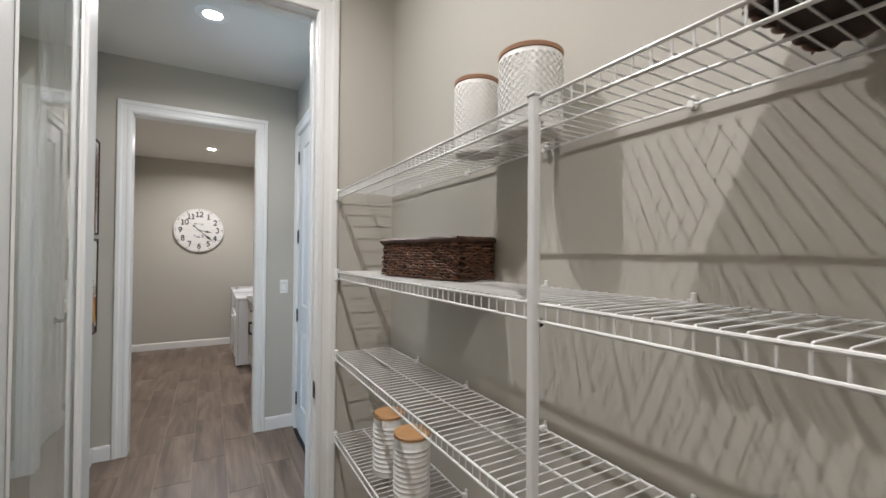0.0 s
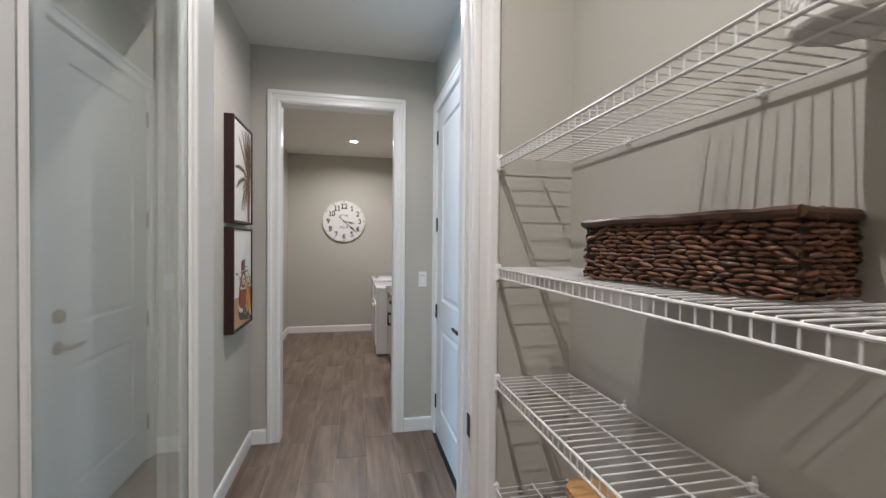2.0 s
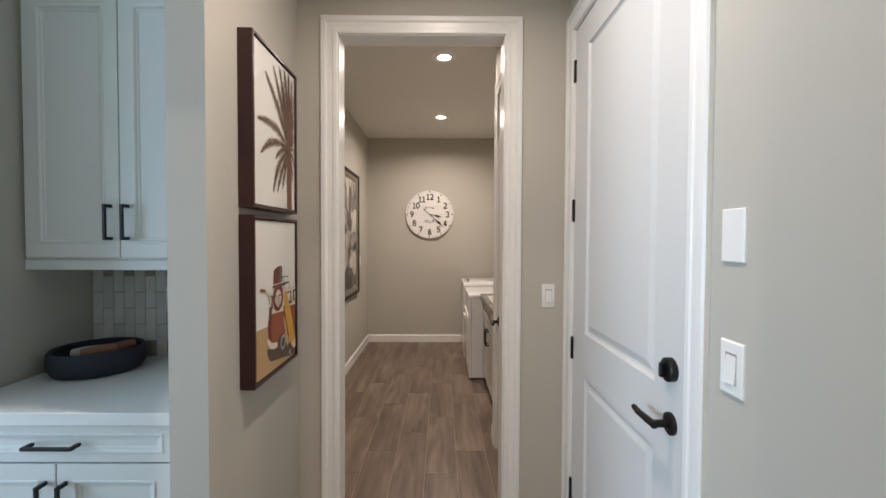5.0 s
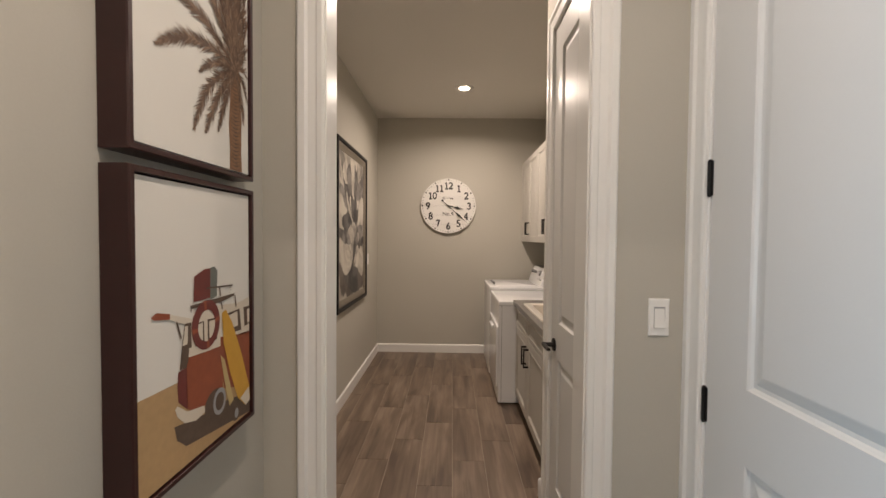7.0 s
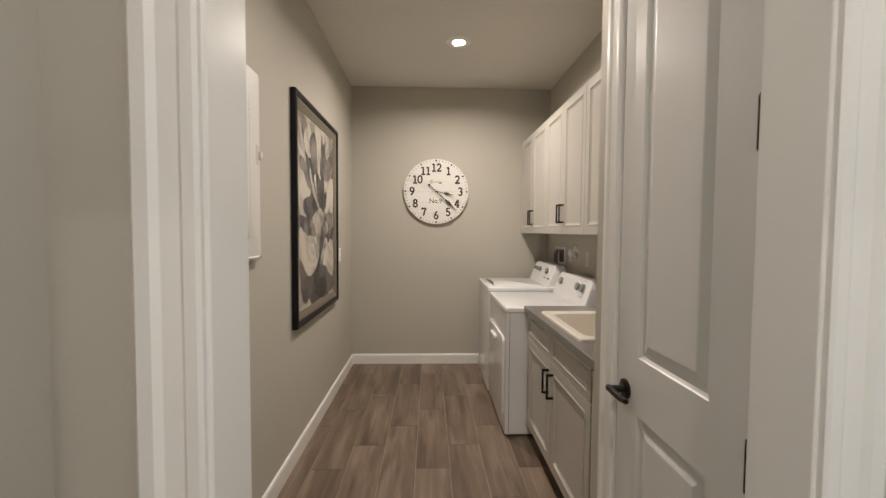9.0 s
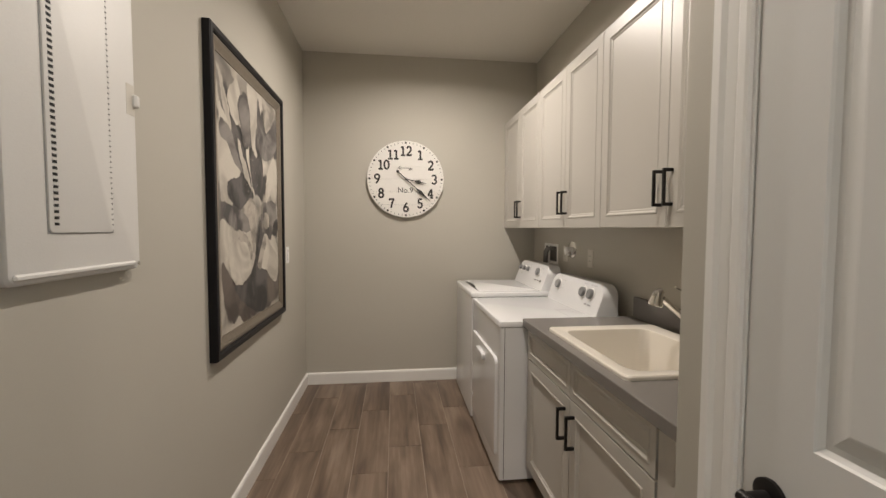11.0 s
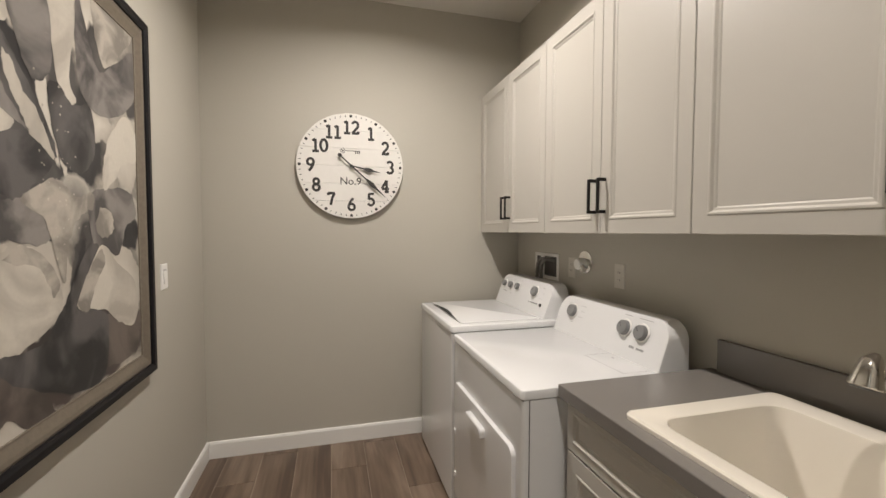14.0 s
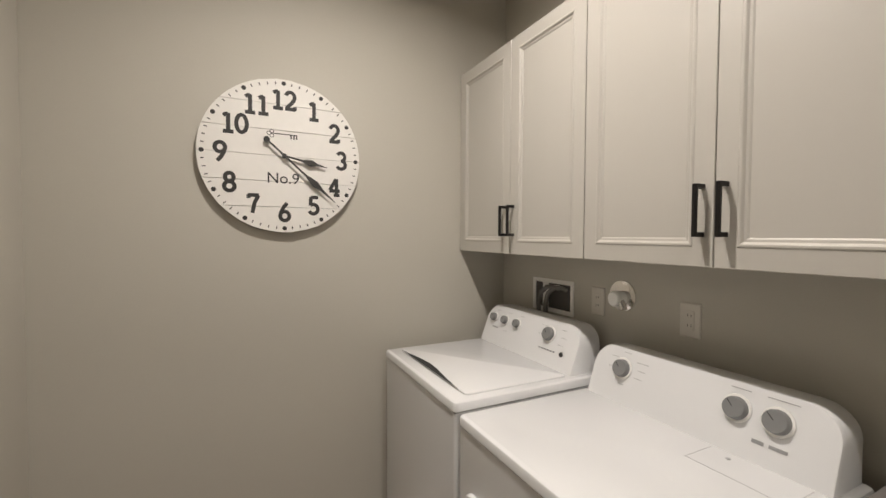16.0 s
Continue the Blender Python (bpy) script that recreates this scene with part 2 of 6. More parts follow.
BLACK = material("oil_rubbed_bronze", (0.018, 0.016, 0.015), 0.42, metal=0.6, grain=0.2, scale=80, bump=0.05)
PLATE = material("white_plastic_plate", (0.80, 0.79, 0.76), 0.35, grain=0.01, bump=0.0)
GLASS = glass_material("clear_glass")
DOOR_GLASS = glass_material("pantry_door_glass", (0.82, 0.87, 0.87))
LAMP = glow_material("lamp_lens", (1.0, 0.86, 0.66), 30)
ENAMEL = material("white_enamel", (0.71, 0.71, 0.71), 0.22, grain=0.01, bump=0.0, stain=0.02, coat=0.3)
KNOB = material("grey_plastic", (0.20, 0.20, 0.20), 0.4, grain=0.05, bump=0.02)
CHROME = material("chrome", (0.78, 0.76, 0.73), 0.10, metal=1.0, grain=0.03, bump=0.0)
QUARTZ = material("grey_quartz", (0.185, 0.172, 0.158), 0.24, grain=0.25, scale=380, bump=0.0, stain=0.05)
PORCELAIN = material("sink_porcelain", (0.79, 0.74, 0.65), 0.2, grain=0.01, bump=0.0, coat=0.3)
INK = material("black_ink", (0.03, 0.028, 0.026), 0.6, grain=0.2, scale=120, bump=0.0)
GREYINK = material("grey_print", (0.30, 0.30, 0.30), 0.6, bump=0.0)
# plate colour darkened for the shade below the wall cabinets
DIM_PLATE = material("dimmed_plastic_plate", (0.60, 0.57, 0.51), 0.4, grain=0.01, bump=0.0)
DARK = material("dark_gap", (0.02, 0.02, 0.02), 0.8)

# ---- the shell: floor, walls, ceilings, casings ----
def struct(name, bm, mat, label, category, smooth=False):
    return solid(name, bm, mat, label, category, "structure", smooth=smooth)


WALL = "greige painted drywall with fine orange-peel texture"


def wall(name, boxes):
    bm = bmesh.new()
    for b in boxes:
        box(bm, *b)
    return struct(name, bm, PAINT, WALL, "wall")


Z0 = -0.02
PL, PR, PS, PN = -0.73, 0.785, -1.2, 1.69      # pantry
HL, HR, HS, HN = -0.63, 0.71, 1.80, 3.64       # hall
LL, LR, LS, LN = -0.945, 1.10, 3.755, 7.39      # laundry
HEAD = 2.46
KW, KS = -3.9, -0.3                            # corner of the kitchen beyond the hall opening
wall("wall_pantry_east", [(PR, PR + 0.12, PS - 0.12, PN, Z0, CEIL)])
wall("wall_pantry_west", [(PL - 0.12, PL, PS - 0.12, PN, Z0, CEIL)])
wall("wall_pantry_south", [(PL, PR, PS - 0.12, PS, Z0, CEIL)])
wall("wall_pantry_north", [(-0.85, -0.333, PN, HS, Z0, CEIL), (0.463, 0.905, PN, HS, Z0, CEIL), (-0.333, 0.463, PN, HS, HEAD + 0.018, CEIL)])
wall("wall_hall_east", [(HR, HR + 0.12, HS, 2.617, Z0, CEIL), (HR, HR + 0.12, 3.573, HN, Z0, CEIL), (HR, HR + 0.12, 2.617, 3.573, 2.465, CEIL)])
wall("wall_hall_west", [(HL - 0.12, HL, 2.838, HN, Z0, CEIL), (HL - 0.12, HL, HS, 2.838, 2.55, CEIL)])
wall("wall_hall_north", [(-1.065, -0.444, HN, LS, Z0, CEIL), (0.406, 1.22, HN, LS, Z0, CEIL), (-0.444, 0.406, HN, LS, HEAD + 0.018, CEIL)])
wall("wall_laundry_west", [(LL - 0.12, LL, LS, LN + 0.12, Z0, CEIL)])
wall("wall_laundry_north", [(LL, LR + 0.12, LN, LN + 0.12, Z0, CEIL)])
wall("wall_laundry_east", [(LR, LR + 0.12, 4.59, LN, Z0, CEIL)])
wall("wall_closet", [(0.47, 0.59, LS, 3.835, Z0, CEIL), (0.47, 0.59, 4.432, 4.59, Z0, CEIL), (0.47, 0.59, 3.835, 4.432, HEAD, CEIL)])
wall("wall_closet_north", [(0.59, 1.22, 4.47, 4.59, Z0, CEIL)])
wall("wall_closet_east", [(1.10, 1.22, LS, 4.47, Z0, CEIL)])
wall("wall_niche", [(-1.65, -0.75, 3.50, 3.62, Z0, CEIL), (-1.65, -1.53, 2.85, 3.50, Z0, CEIL)])
wall("wall_kitchen_north", [(KW, -1.65, 2.85, 2.97, Z0, CEIL)])
wall("wall_kitchen_west", [(KW - 0.12, KW, KS, 0.3, Z0, CEIL), (KW - 0.12, KW, 2.6, 2.97, Z0, CEIL), (KW - 0.12, KW, 0.3, 2.6, 2.35, CEIL), (KW - 0.12, KW, 0.3, 2.6, Z0, 0.25)])
wall("wall_kitchen_south", [(KW - 0.12, -0.85, KS - 0.12, KS, Z0, CEIL)])

for name, b in (("ceiling_pantry", (PL, PR, PS, PN)), ("ceiling_hall", (HL - 0.12, HR, HS, HN)), ("ceiling_laundry", (LL, LR, LS, LN)), ("ceiling_niche", (-1.53, HL - 0.12, 2.85, 3.50)), ("ceiling_kitchen", (KW, HL - 0.12, HS, 2.85)), ("ceiling_kitchen_south", (KW, -0.85, KS, HS))):
    struct(name, boxed(*b, CEIL, CEIL + 0.1), CEILING, "pale greige painted flat ceiling", "ceiling")

slab = boxed(-0.85, 0.905, -1.32, 1.745, -0.12, -0.0018)
for b in ((KW - 0.12, 0.83, 1.745, 3.70), (-1.065, 1.22, 3.70, 7.51), (KW - 0.12, -0.85, KS - 0.12, 1.745)):
    box(slab, *b, -0.12, -0.0018)
floor = struct("floor", slab, GROUT, "grey-brown wood-look porcelain planks with thin grout joints", "floor")


def baseboard(name, runs):
    """White baseboard with an eased top edge along wall runs (x0, y0, x1, y1, nx, ny)."""
    bm = bmesh.new()
    for x0, y0, x1, y1, nx, ny in runs:
        prof = [(0, 0), (0.014, 0), (0.014, 0.088), (0.009, 0.100), (0, 0.103)]
        rows = [[bm.verts.new((x + nx * n, y + ny * n, z)) for n, z in prof] for x, y in ((x0, y0), (x1, y1))]
        for k in range(5):
            bm.faces.new((rows[0][k], rows[0][(k + 1) % 5], rows[1][(k + 1) % 5], rows[1][k]))
        bm.faces.new(rows[0])
        bm.faces.new(rows[1])
    return struct(name, bm, TRIM, "white painted wooden baseboard along the wall", "baseboard")


baseboard("baseboard_laundry", [(LL, LS, LL, LN, 1, 0), (LL + 0.014, LN, LR, LN, 0, -1), (LL + 0.014, LS, -0.518, LS, 0, 1), (0.47, 4.512, 0.47, 4.59, -1, 0)])
baseboard("baseboard_hall", [(HL, 2.838, HL, HN, 1, 0), (HL + 0.014, HN, -0.518, HN, 0, -1), (0.480, HN, HR, HN, 0, -1), (HR, HS, HR, 2.555, -1, 0), (HL, 2.838, HL - 0.12, 2.838, 0, -1)])
baseboard("baseboard_pantry", [(PR, PS, PR, PN, -1, 0), (0.54, PN, PR - 0.014, PN, 0, -1), (PL, PS, PL, PN, 1, 0), (PL + 0.014, PS, PR - 0.014, PS, 0, 1), (PL + 0.014, PN, -0.405, PN, 0, -1)])
baseboard("baseboard_kitchen", [(-0.85, HS, -0.405, HS, 0, 1), (KW, 2.85, -1.53, 2.85, 0, -1), (KW, KS, KW, 2.85, 1, 0), (KW, KS, -0.85, KS, 0, 1), (-0.85, KS, -0.85, HS, -1, 0)])


def lining(name, at, a0, a1, h, depth, t=0.018, stop=None):
    """Jamb lining of an opening through a wall, with a stop strip."""
    jamb = struct(name, wall_box(bmesh.new(), at, a0 - t, a0, 0, h, -depth, 0, 0.0015), TRIM, "white painted door jamb lining", "door jamb")
    part("jamb_leg", wall_box(bmesh.new(), at, a1, a1 + t, 0, h, -depth, 0, 0.0015), TRIM, jamb)
    part("jamb_head", wall_box(bmesh.new(), at, a0 - t, a1 + t, h, h + t, -depth, 0, 0.0015), TRIM, jamb)
    if stop:
        s0, s1 = stop
        part("stop_strip", wall_box(bmesh.new(), at, a0, a0 + 0.011, 0, h, s0, s1, 0.002), TRIM, jamb)
        part("stop_strip", wall_box(bmesh.new(), at, a1 - 0.011, a1, 0, h, s0, s1, 0.002), TRIM, jamb)
        part("stop_strip", wall_box(bmesh.new(), at, a0 + 0.011, a1 - 0.011, h - 0.011, h, s0, s1, 0.002), TRIM, jamb)


def cased(name, at, back, a0, a1, h, depth, stop=None, both=True):
    struct("door_trim_" + name, casing(at, a0 - 0.006, a1 + 0.006, h + 0.006), TRIM, "white painted door casing with stepped moulding", "door casing")
    if both:
        struct("door_trim_" + name + "_inside", casing(back, a0 - 0.006, a1 + 0.006, h + 0.006), TRIM, "white painted door casing with stepped moulding", "door casing")
    lining("door_jamb_" + name, at, a0, a1, h, depth, stop=stop)


cased("pantry", on_y(PN, -1), on_y(HS, 1), -0.315, 0.445, HEAD, 0.11, stop=(-0.085, -0.040))
cased("laundry", on_y(HN, -1), on_y(LS, 1), -0.426, 0.388, HEAD, 0.115)
cased("hall_east", on_x(HR, -1), None, 2.635, 3.555, 2.447, 0.12, both=False)
cased("closet", on_x(0.47, -1), None, 3.853, 4.414, 2.442, 0.12, both=False)

# wide kitchen window
bm = bmesh.new()
for b in ((0.3, 0.35, 0.25, 2.35), (2.55, 2.6, 0.25, 2.35), (0.35, 2.55, 0.25, 0.30), (0.35, 2.55, 2.30, 2.35), (1.43, 1.47, 0.30, 2.30)):
    box(bm, KW - 0.09, KW - 0.04, *b)
win = struct("window_1", bm, TRIM, "white framed wide window with clear glass", "window")
pane = part("pane", boxed(KW - 0.068, KW - 0.062, 0.35, 2.55, 0.30, 2.30), GLASS, win)
pane.visible_shadow = False
solid("ground", boxed(-60, 60, -60, 60, -0.4, -0.3), GROUT, "bare dry ground outside the house", "ground", "structure")
solid("roof", boxed(-4.2, 1.4, -1.5, 7.7, CEIL + 0.14, CEIL + 0.2), CEILING, "plain roof slab over the rooms", "roof", "structure")

# recessed downlights
for x, y in DOWNLIGHTS:
    lt = thing("ceiling_light", (x, y, CEIL), "white round recessed ceiling downlight, switched on", "ceiling light", "recessed downlights")
    part("trim_ring", lathe(bmesh.new(), (x, y, CEIL), [(0.051, -0.002), (0.053, -0.006), (0.078, -0.007), (0.092, -0.004), (0.095, 0.0)], sides=32), PLATE, lt, smooth=True)
    part("lens", lathe(bmesh.new(), (x, y, CEIL), [(0.050, -0.003), (0.046, -0.0045), (0.0005, -0.005)], sides=24), LAMP, lt, "glowing warm white lens", smooth=True).visible_shadow = False


# ---- doors ----
def panel_door(name, at, a0, a1, z0, z1, panels, t=0.035, label="", category="door"):
    """A moulded door leaf with sunk and raised panels on the face towards the room."""
    bm = bmesh.new()
    wall_box(bm, at, a0, a1, z0, z1, -t, -0.0115)
    cuts = sorted(panels, key=lambda p: p[2])
    pa0, pa1 = cuts[0][0], cuts[0][1]
    wall_box(bm, at, a0, pa0, z0, z1, -0.0115, 0)
    wall_box(bm, at, pa1, a1, z0, z1, -0.0115, 0)
    low = z0
    for p in cuts:
        wall_box(bm, at, pa0, pa1, low, p[2], -0.0115, 0)
        low = p[3]
    wall_box(bm, at, pa0, pa1, low, z1, -0.0115, 0)
    leaf = struct(name, bm, DOOR, label, category)
    for p in cuts:
        b2 = bmesh.new()
        loops = ring(b2, at, *p, [(0, -0.0005), (0.003, -0.005), (0.010, -0.0105), (0.020, -0.0108), (0.024, -0.0095), (0.046, -0.0022), (0.050, -0.0015)])
        b2.faces.new(loops[-1])
        part("panel", b2, DOOR, leaf)
    return leaf


def hinge(parent, at, a, z, h=0.10):
    bm = bmesh.new()
    p = at(a, z, 0.004)
    tube(bm, [p + Vector((0, 0, -h / 2)), p + Vector((0, 0, h / 2))], 0.0065, 10)
    tube(bm, [p + Vector((0, 0, -h / 2 - 0.004)), p + Vector((0, 0, -h / 2))], 0.0045, 8)
    tube(bm, [p + Vector((0, 0, h / 2)), p + Vector((0, 0, h / 2 + 0.004))], 0.0045, 8)
    wall_box(bm, at, a - 0.011, a + 0.011, z - h / 2, z + h / 2, 0, 0.0025)
    part("hinge", bm, BLACK, parent, "dark bronze hinge", smooth=True)


def lever(parent, at, a, z, way):
    """Rosette and a flat lever that points along the wall by way."""
    bm = bmesh.new()
    c, o = at(a, z, 0), at(a, z, 1) - at(a, z, 0)
    tube(bm, [c, c + o * 0.007, c + o * 0.010], [0.031, 0.031, 0.026], 24)
    tube(bm, [c + o * 0.008, c + o * 0.050], 0.011, 14)
    s = at(a + 1, z, 0) - at(a, z, 0)
    pts = [c + o * 0.050 - s * way * 0.010, c + o * 0.052 + s * way * 0.03, c + o * 0.053 + s * way * 0.075, c + o * 0.052 + s * way * 0.108 + Vector((0, 0, 0.004))]
    tube(bm, pts, [0.011, 0.0105, 0.0095, 0.008], 12)
    part("lever_handle", bm, BLACK, parent, "dark bronze lever handle", smooth=True)


HE = on_x(HR + 0.006, -1)
door_hall = panel_door("door_1", HE, 2.638, 3.552, 0.008, 2.443, [(2.800, 3.390, 1.043, 2.315), (2.800, 3.390, 0.235, 0.848)], label="white two-panel interior door, closed, in the hall")
for z in (0.255, 0.942, 1.598, 2.256):
    hinge(door_hall, HE, 3.556, z)
lever(door_hall, HE, 2.708, 0.955, 1)
bm = bmesh.new()
c = HE(2.708, 1.105, 0)
tube(bm, [c, c + Vector((-0.016, 0, 0)), c + Vector((-0.020, 0, 0))], [0.033, 0.033, 0.028], 24)
box(bm, c.x - 0.036, c.x - 0.018, c.y - 0.006, c.y + 0.006, c.z - 0.020, c.z + 0.020, 0.003)
part("deadbolt", bm, BLACK, door_hall, "dark bronze deadbolt thumb turn", smooth=True)
for z in (0.955, 1.105):
    part("latch_plate", wall_box(bmesh.new(), HE, 2.6385, 2.646, z - 0.028, z + 0.028, 0, 0.0012), CHROME, door_hall)
part("threshold", boxed(HR - 0.02, HR + 0.10, 2.636, 3.554, 0.0, 0.007, 0.002), BLACK, door_hall, "dark metal threshold strip")

CE = on_x(0.474, -1)
door_closet = panel_door("door_2", CE, 3.856, 4.411, 0.008, 2.439, [(3.975, 4.285, 1.02, 2.31), (3.975, 4.285, 0.23, 0.845)], label="white two-panel closet door, closed, beside the laundry entrance")
for z in (0.255, 0.942, 1.598, 2.256):
    hinge(door_closet, CE, 3.853, z)
lever(door_closet, CE, 4.352, 0.903, -1)

# glazed pantry door, swung open against the side of the pantry
GX0, GX1, GY0, GY1 = -0.290, -0.250, 0.893, 1.632
bm = bmesh.new()
for b in ((GX0, GX1, GY0, GY0 + 0.110, 0.012, 2.445), (GX0, GX1, GY1 - 0.110, GY1, 0.012, 2.445), (GX0, GX1, GY0 + 0.110, GY1 - 0.110, 0.012, 0.25), (GX0, GX1, GY0 + 0.110, GY1 - 0.110, 2.333, 2.445)):
    box(bm, *b, 0.0015)
door_glass = struct("door_3", bm, DOOR, "white framed pantry door with one tall clear glass pane, standing open", "door")
for x, s in ((GX1, 1), (GX0, -1)):
    bm = bmesh.new()
    ring(bm, on_x(x, s), GY0 + 0.110, GY1 - 0.110, 0.25, 2.333, [(0, 0.0015), (0.005, 0.004), (0.012, 0.003), (0.017, -0.002), (0.024, -0.004), (0.027, -0.010)])
    part("glazing_bead", bm, TRIM, door_glass)
part("pane", boxed(-0.2705, -0.2645, GY0 + 0.122, GY1 - 0.122, 0.263, 2.321), DOOR_GLASS, door_glass, "clear glass pane").visible_shadow = False
for z in (0.255, 0.942, 1.598, 2.256):
    hinge(door_glass, on_y(GY1 + 0.004, 1), GX0 + 0.004, z)
st = solid("strike_plate", boxed(0.4435, 0.4462, 1.662, 1.690, 0.875, 0.942, 0.001), BLACK, "dark bronze strike plate on the pantry jamb", "strike plate")


def switch_plate(at, a, z, kind="switch", w=0.072, h=0.117, mat=PLATE):
    label = {"switch": "white rocker light switch plate on the wall", "outlet": "white electrical outlet plate on the wall", "blank": "blank white wall plate"}[kind]
    p = at(a, z, 0)
    t = thing({"switch": "light_switch", "outlet": "wall_outlet", "blank": "blank_wall_plate"}[kind], p, label, "wall plate")
    bm = bmesh.new()
    plate(bm, at, a - w / 2, a + w / 2, z - h / 2, z + h / 2, [(0, 0), (0.001, 0.004), (0.004, 0.006)])
    part("cover", bm, mat, t)
    if kind == "switch":
        bm = bmesh.new()
        tilt = [(a - 0.0155, z - 0.0315, 0.0115), (a + 0.0155, z - 0.0315, 0.0115), (a + 0.0155, z - 0.004, 0.0085), (a + 0.0155, z + 0.0315, 0.0062), (a - 0.0155, z + 0.0315, 0.0062), (a - 0.0155, z - 0.004, 0.0085)]
        skin(bm, [[at(p, q, 0.0045) for p, q, n in tilt], [at(p, q, n) for p, q, n in tilt]], first=False)
        part("rocker", bm, PLATE, t)
        # grey sheet round the rocker, painted shadow of its gap
        part("rocker_shadow_line", wall_box(bmesh.new(), at, a - 0.0172, a + 0.0172, z - 0.0332, z + 0.0332, 0.0055, 0.0064), GREYINK, t)
    if kind == "outlet":
        bm = bmesh.new()
        wall_box(bm, at, a - 0.0165, a + 0.0165, z - 0.033, z + 0.033, 0.005, 0.0075, 0.0012)
        part("receptacle", bm, mat, t)
        for dz in (-0.017, 0.017):
            for da in (-0.006, 0.006):
                part("slot", wall_box(bmesh.new(), at, a + da - 0.001, a + da + 0.001, z + dz - 0.004, z + dz + 0.004, 0.0072, 0.0079), DARK, t)
    return t


switch_plate(on_y(HN, -1), 0.617, 1.178, w=0.064)
switch_plate(on_x(HR, -1), 2.468, 1.472, "blank")
switch_plate(on_x(HR, -1), 2.464, 1.186)
switch_plate(on_x(LL, 1), 6.79, 1.175)
switch_plate(on_x(LR, -1), 6.293, 1.175, "outlet", mat=DIM_PLATE)
switch_plate(on_x(LR, -1), 6.69, 1.183, "outlet", 0.07, mat=DIM_PLATE)

# ---- pantry: wire shelves and what stands on them ----
SX0, SX1, SY0, SY1 = 0.533, 0.772, -1.17, 1.672
DECKS = (1.722, 1.388, 1.050, 0.712)


def wire_mesh():
    bm = bmesh.new()
    tube(bm, [(SX1 - SX0, 0, 0), (0.004, 0, 0), (0.0, 0, -0.004), (0.0, 0, -0.031)], 0.0016, 5)
    return finish(bm, "deck_wire", WIRE, smooth=True)


WIRE_MESH = wire_mesh()


def wire_shelf(z):
    t = thing("wire_shelf", (SX0, SY1, z), "white vinyl-coated wire shelf fixed to the pantry wall", "wire shelf", "pantry shelves")
    for x, dz, r in ((SX0, -0.0035, 0.0030), (SX0, -0.031, 0.0028), (SX0 + 0.120, -0.0042, 0.0027), (SX1, -0.0038, 0.0030)):
        part("rail", tube(bmesh.new(), [(x, SY0, z + dz), (x, SY1, z + dz)], r, 8), WIRE, t, smooth=True)
    y = SY1 - 0.012
    while y > SY0:
        share("deck_wire", WIRE_MESH, t, (SX0, y, z))
        y -= 0.0254
    bm = bmesh.new()
    box(bm, SX0 - 0.009, SX0 + 0.010, 1.664, 1.689, z - 0.040, z + 0.010, 0.003)
    box(bm, SX0 - 0.005, SX0 + 0.005, 1.680, 1.689, z + 0.008, z + 0.020, 0.002)
    box(bm, SX0 - 0.007, SX0 + 0.007, 1.682, 1.689, z - 0.062, z - 0.040, 0.002)
    part("end_bracket", bm, PLATE, t)
    for yy in (1.40, 1.05, 0.70, 0.35, 0.0, -0.35, -0.70, -1.05):
        bm = bmesh.new()
        box(bm, SX1 - 0.005, PR - 0.001, yy - 0.006, yy + 0.006, z - 0.010, z + 0.004, 0.002)
        box(bm, SX1 + 0.005, PR - 0.001, yy - 0.0045, yy + 0.0045, z + 0.002, z + 0.015, 0.002)
        part("wall_clip", bm, PLATE, t)
    return t


for z in DECKS:
    wire_shelf(z)

post = thing("shelf_post", (0.530, 0.468, 0), "white upright metal post carrying the wire shelves", "shelf post")
bm = bmesh.new()
skin(bm, [[(0.530 + a, 0.466 + b, z) for a, b in rounded(-0.0075, 0.0075, -0.0085, 0.0085, 0.003, 3)] for z in (0.012, 1.722)])
part("pole", bm, WIRE, post, smooth=True)
part("cap", boxed(0.5205, 0.5395, 0.4555, 0.4765, 1.722, 1.729, 0.003, 2), PLATE, post)
part("foot", boxed(0.517, 0.543, 0.451, 0.481, 0.0, 0.014, 0.003), PLATE, post)
for z in DECKS:
    part("shelf_clip", boxed(0.528, 0.547, 0.458, 0.474, z - 0.042, z - 0.028, 0.003), BLACK if z == DECKS[1] else PLATE, post)

BAMBOO = material("bamboo_lid", (0.47, 0.26, 0.11), 0.5, grain=0.35, scale=45, bump=0.1, stain=0.1)
WALNUT = material("walnut_lid", (0.30, 0.16, 0.085), 0.5, grain=0.35, scale=45, bump=0.1, stain=0.1)
CERAMIC = material("white_glazed_ceramic", (0.78, 0.765, 0.72), 0.40, grain=0.02, bump=0.0, coat=0.3)


def scallop_relief(bm, centre, r, z0, z1, size):
    """Overlapping scallop arcs raised on a round wall."""
    around = max(8, int(math.tau * r / size))
    rows = int((z1 - z0) / (size * 0.5))
    for row in range(rows):
        zc = z0 + row * size * 0.5
        for k in range(around):
            g0 = (k + 0.5 * (row % 2)) * math.tau / around
            for f in (0.95, 0.62, 0.32):
                pts = []
                for j in range(6):
                    w = math.pi * j / 5
                    g = g0 + f * size / 2 * math.cos(w) / r
                    zz = zc + f * size * 0.48 * math.sin(w)
                    if zz < z1:
                        pts.append((centre[0] + (r + 0.0002) * math.cos(g), centre[1] + (r + 0.0002) * math.sin(g), zz))
                if len(pts) > 2:
                    tube(bm, pts, 0.0007, 4)


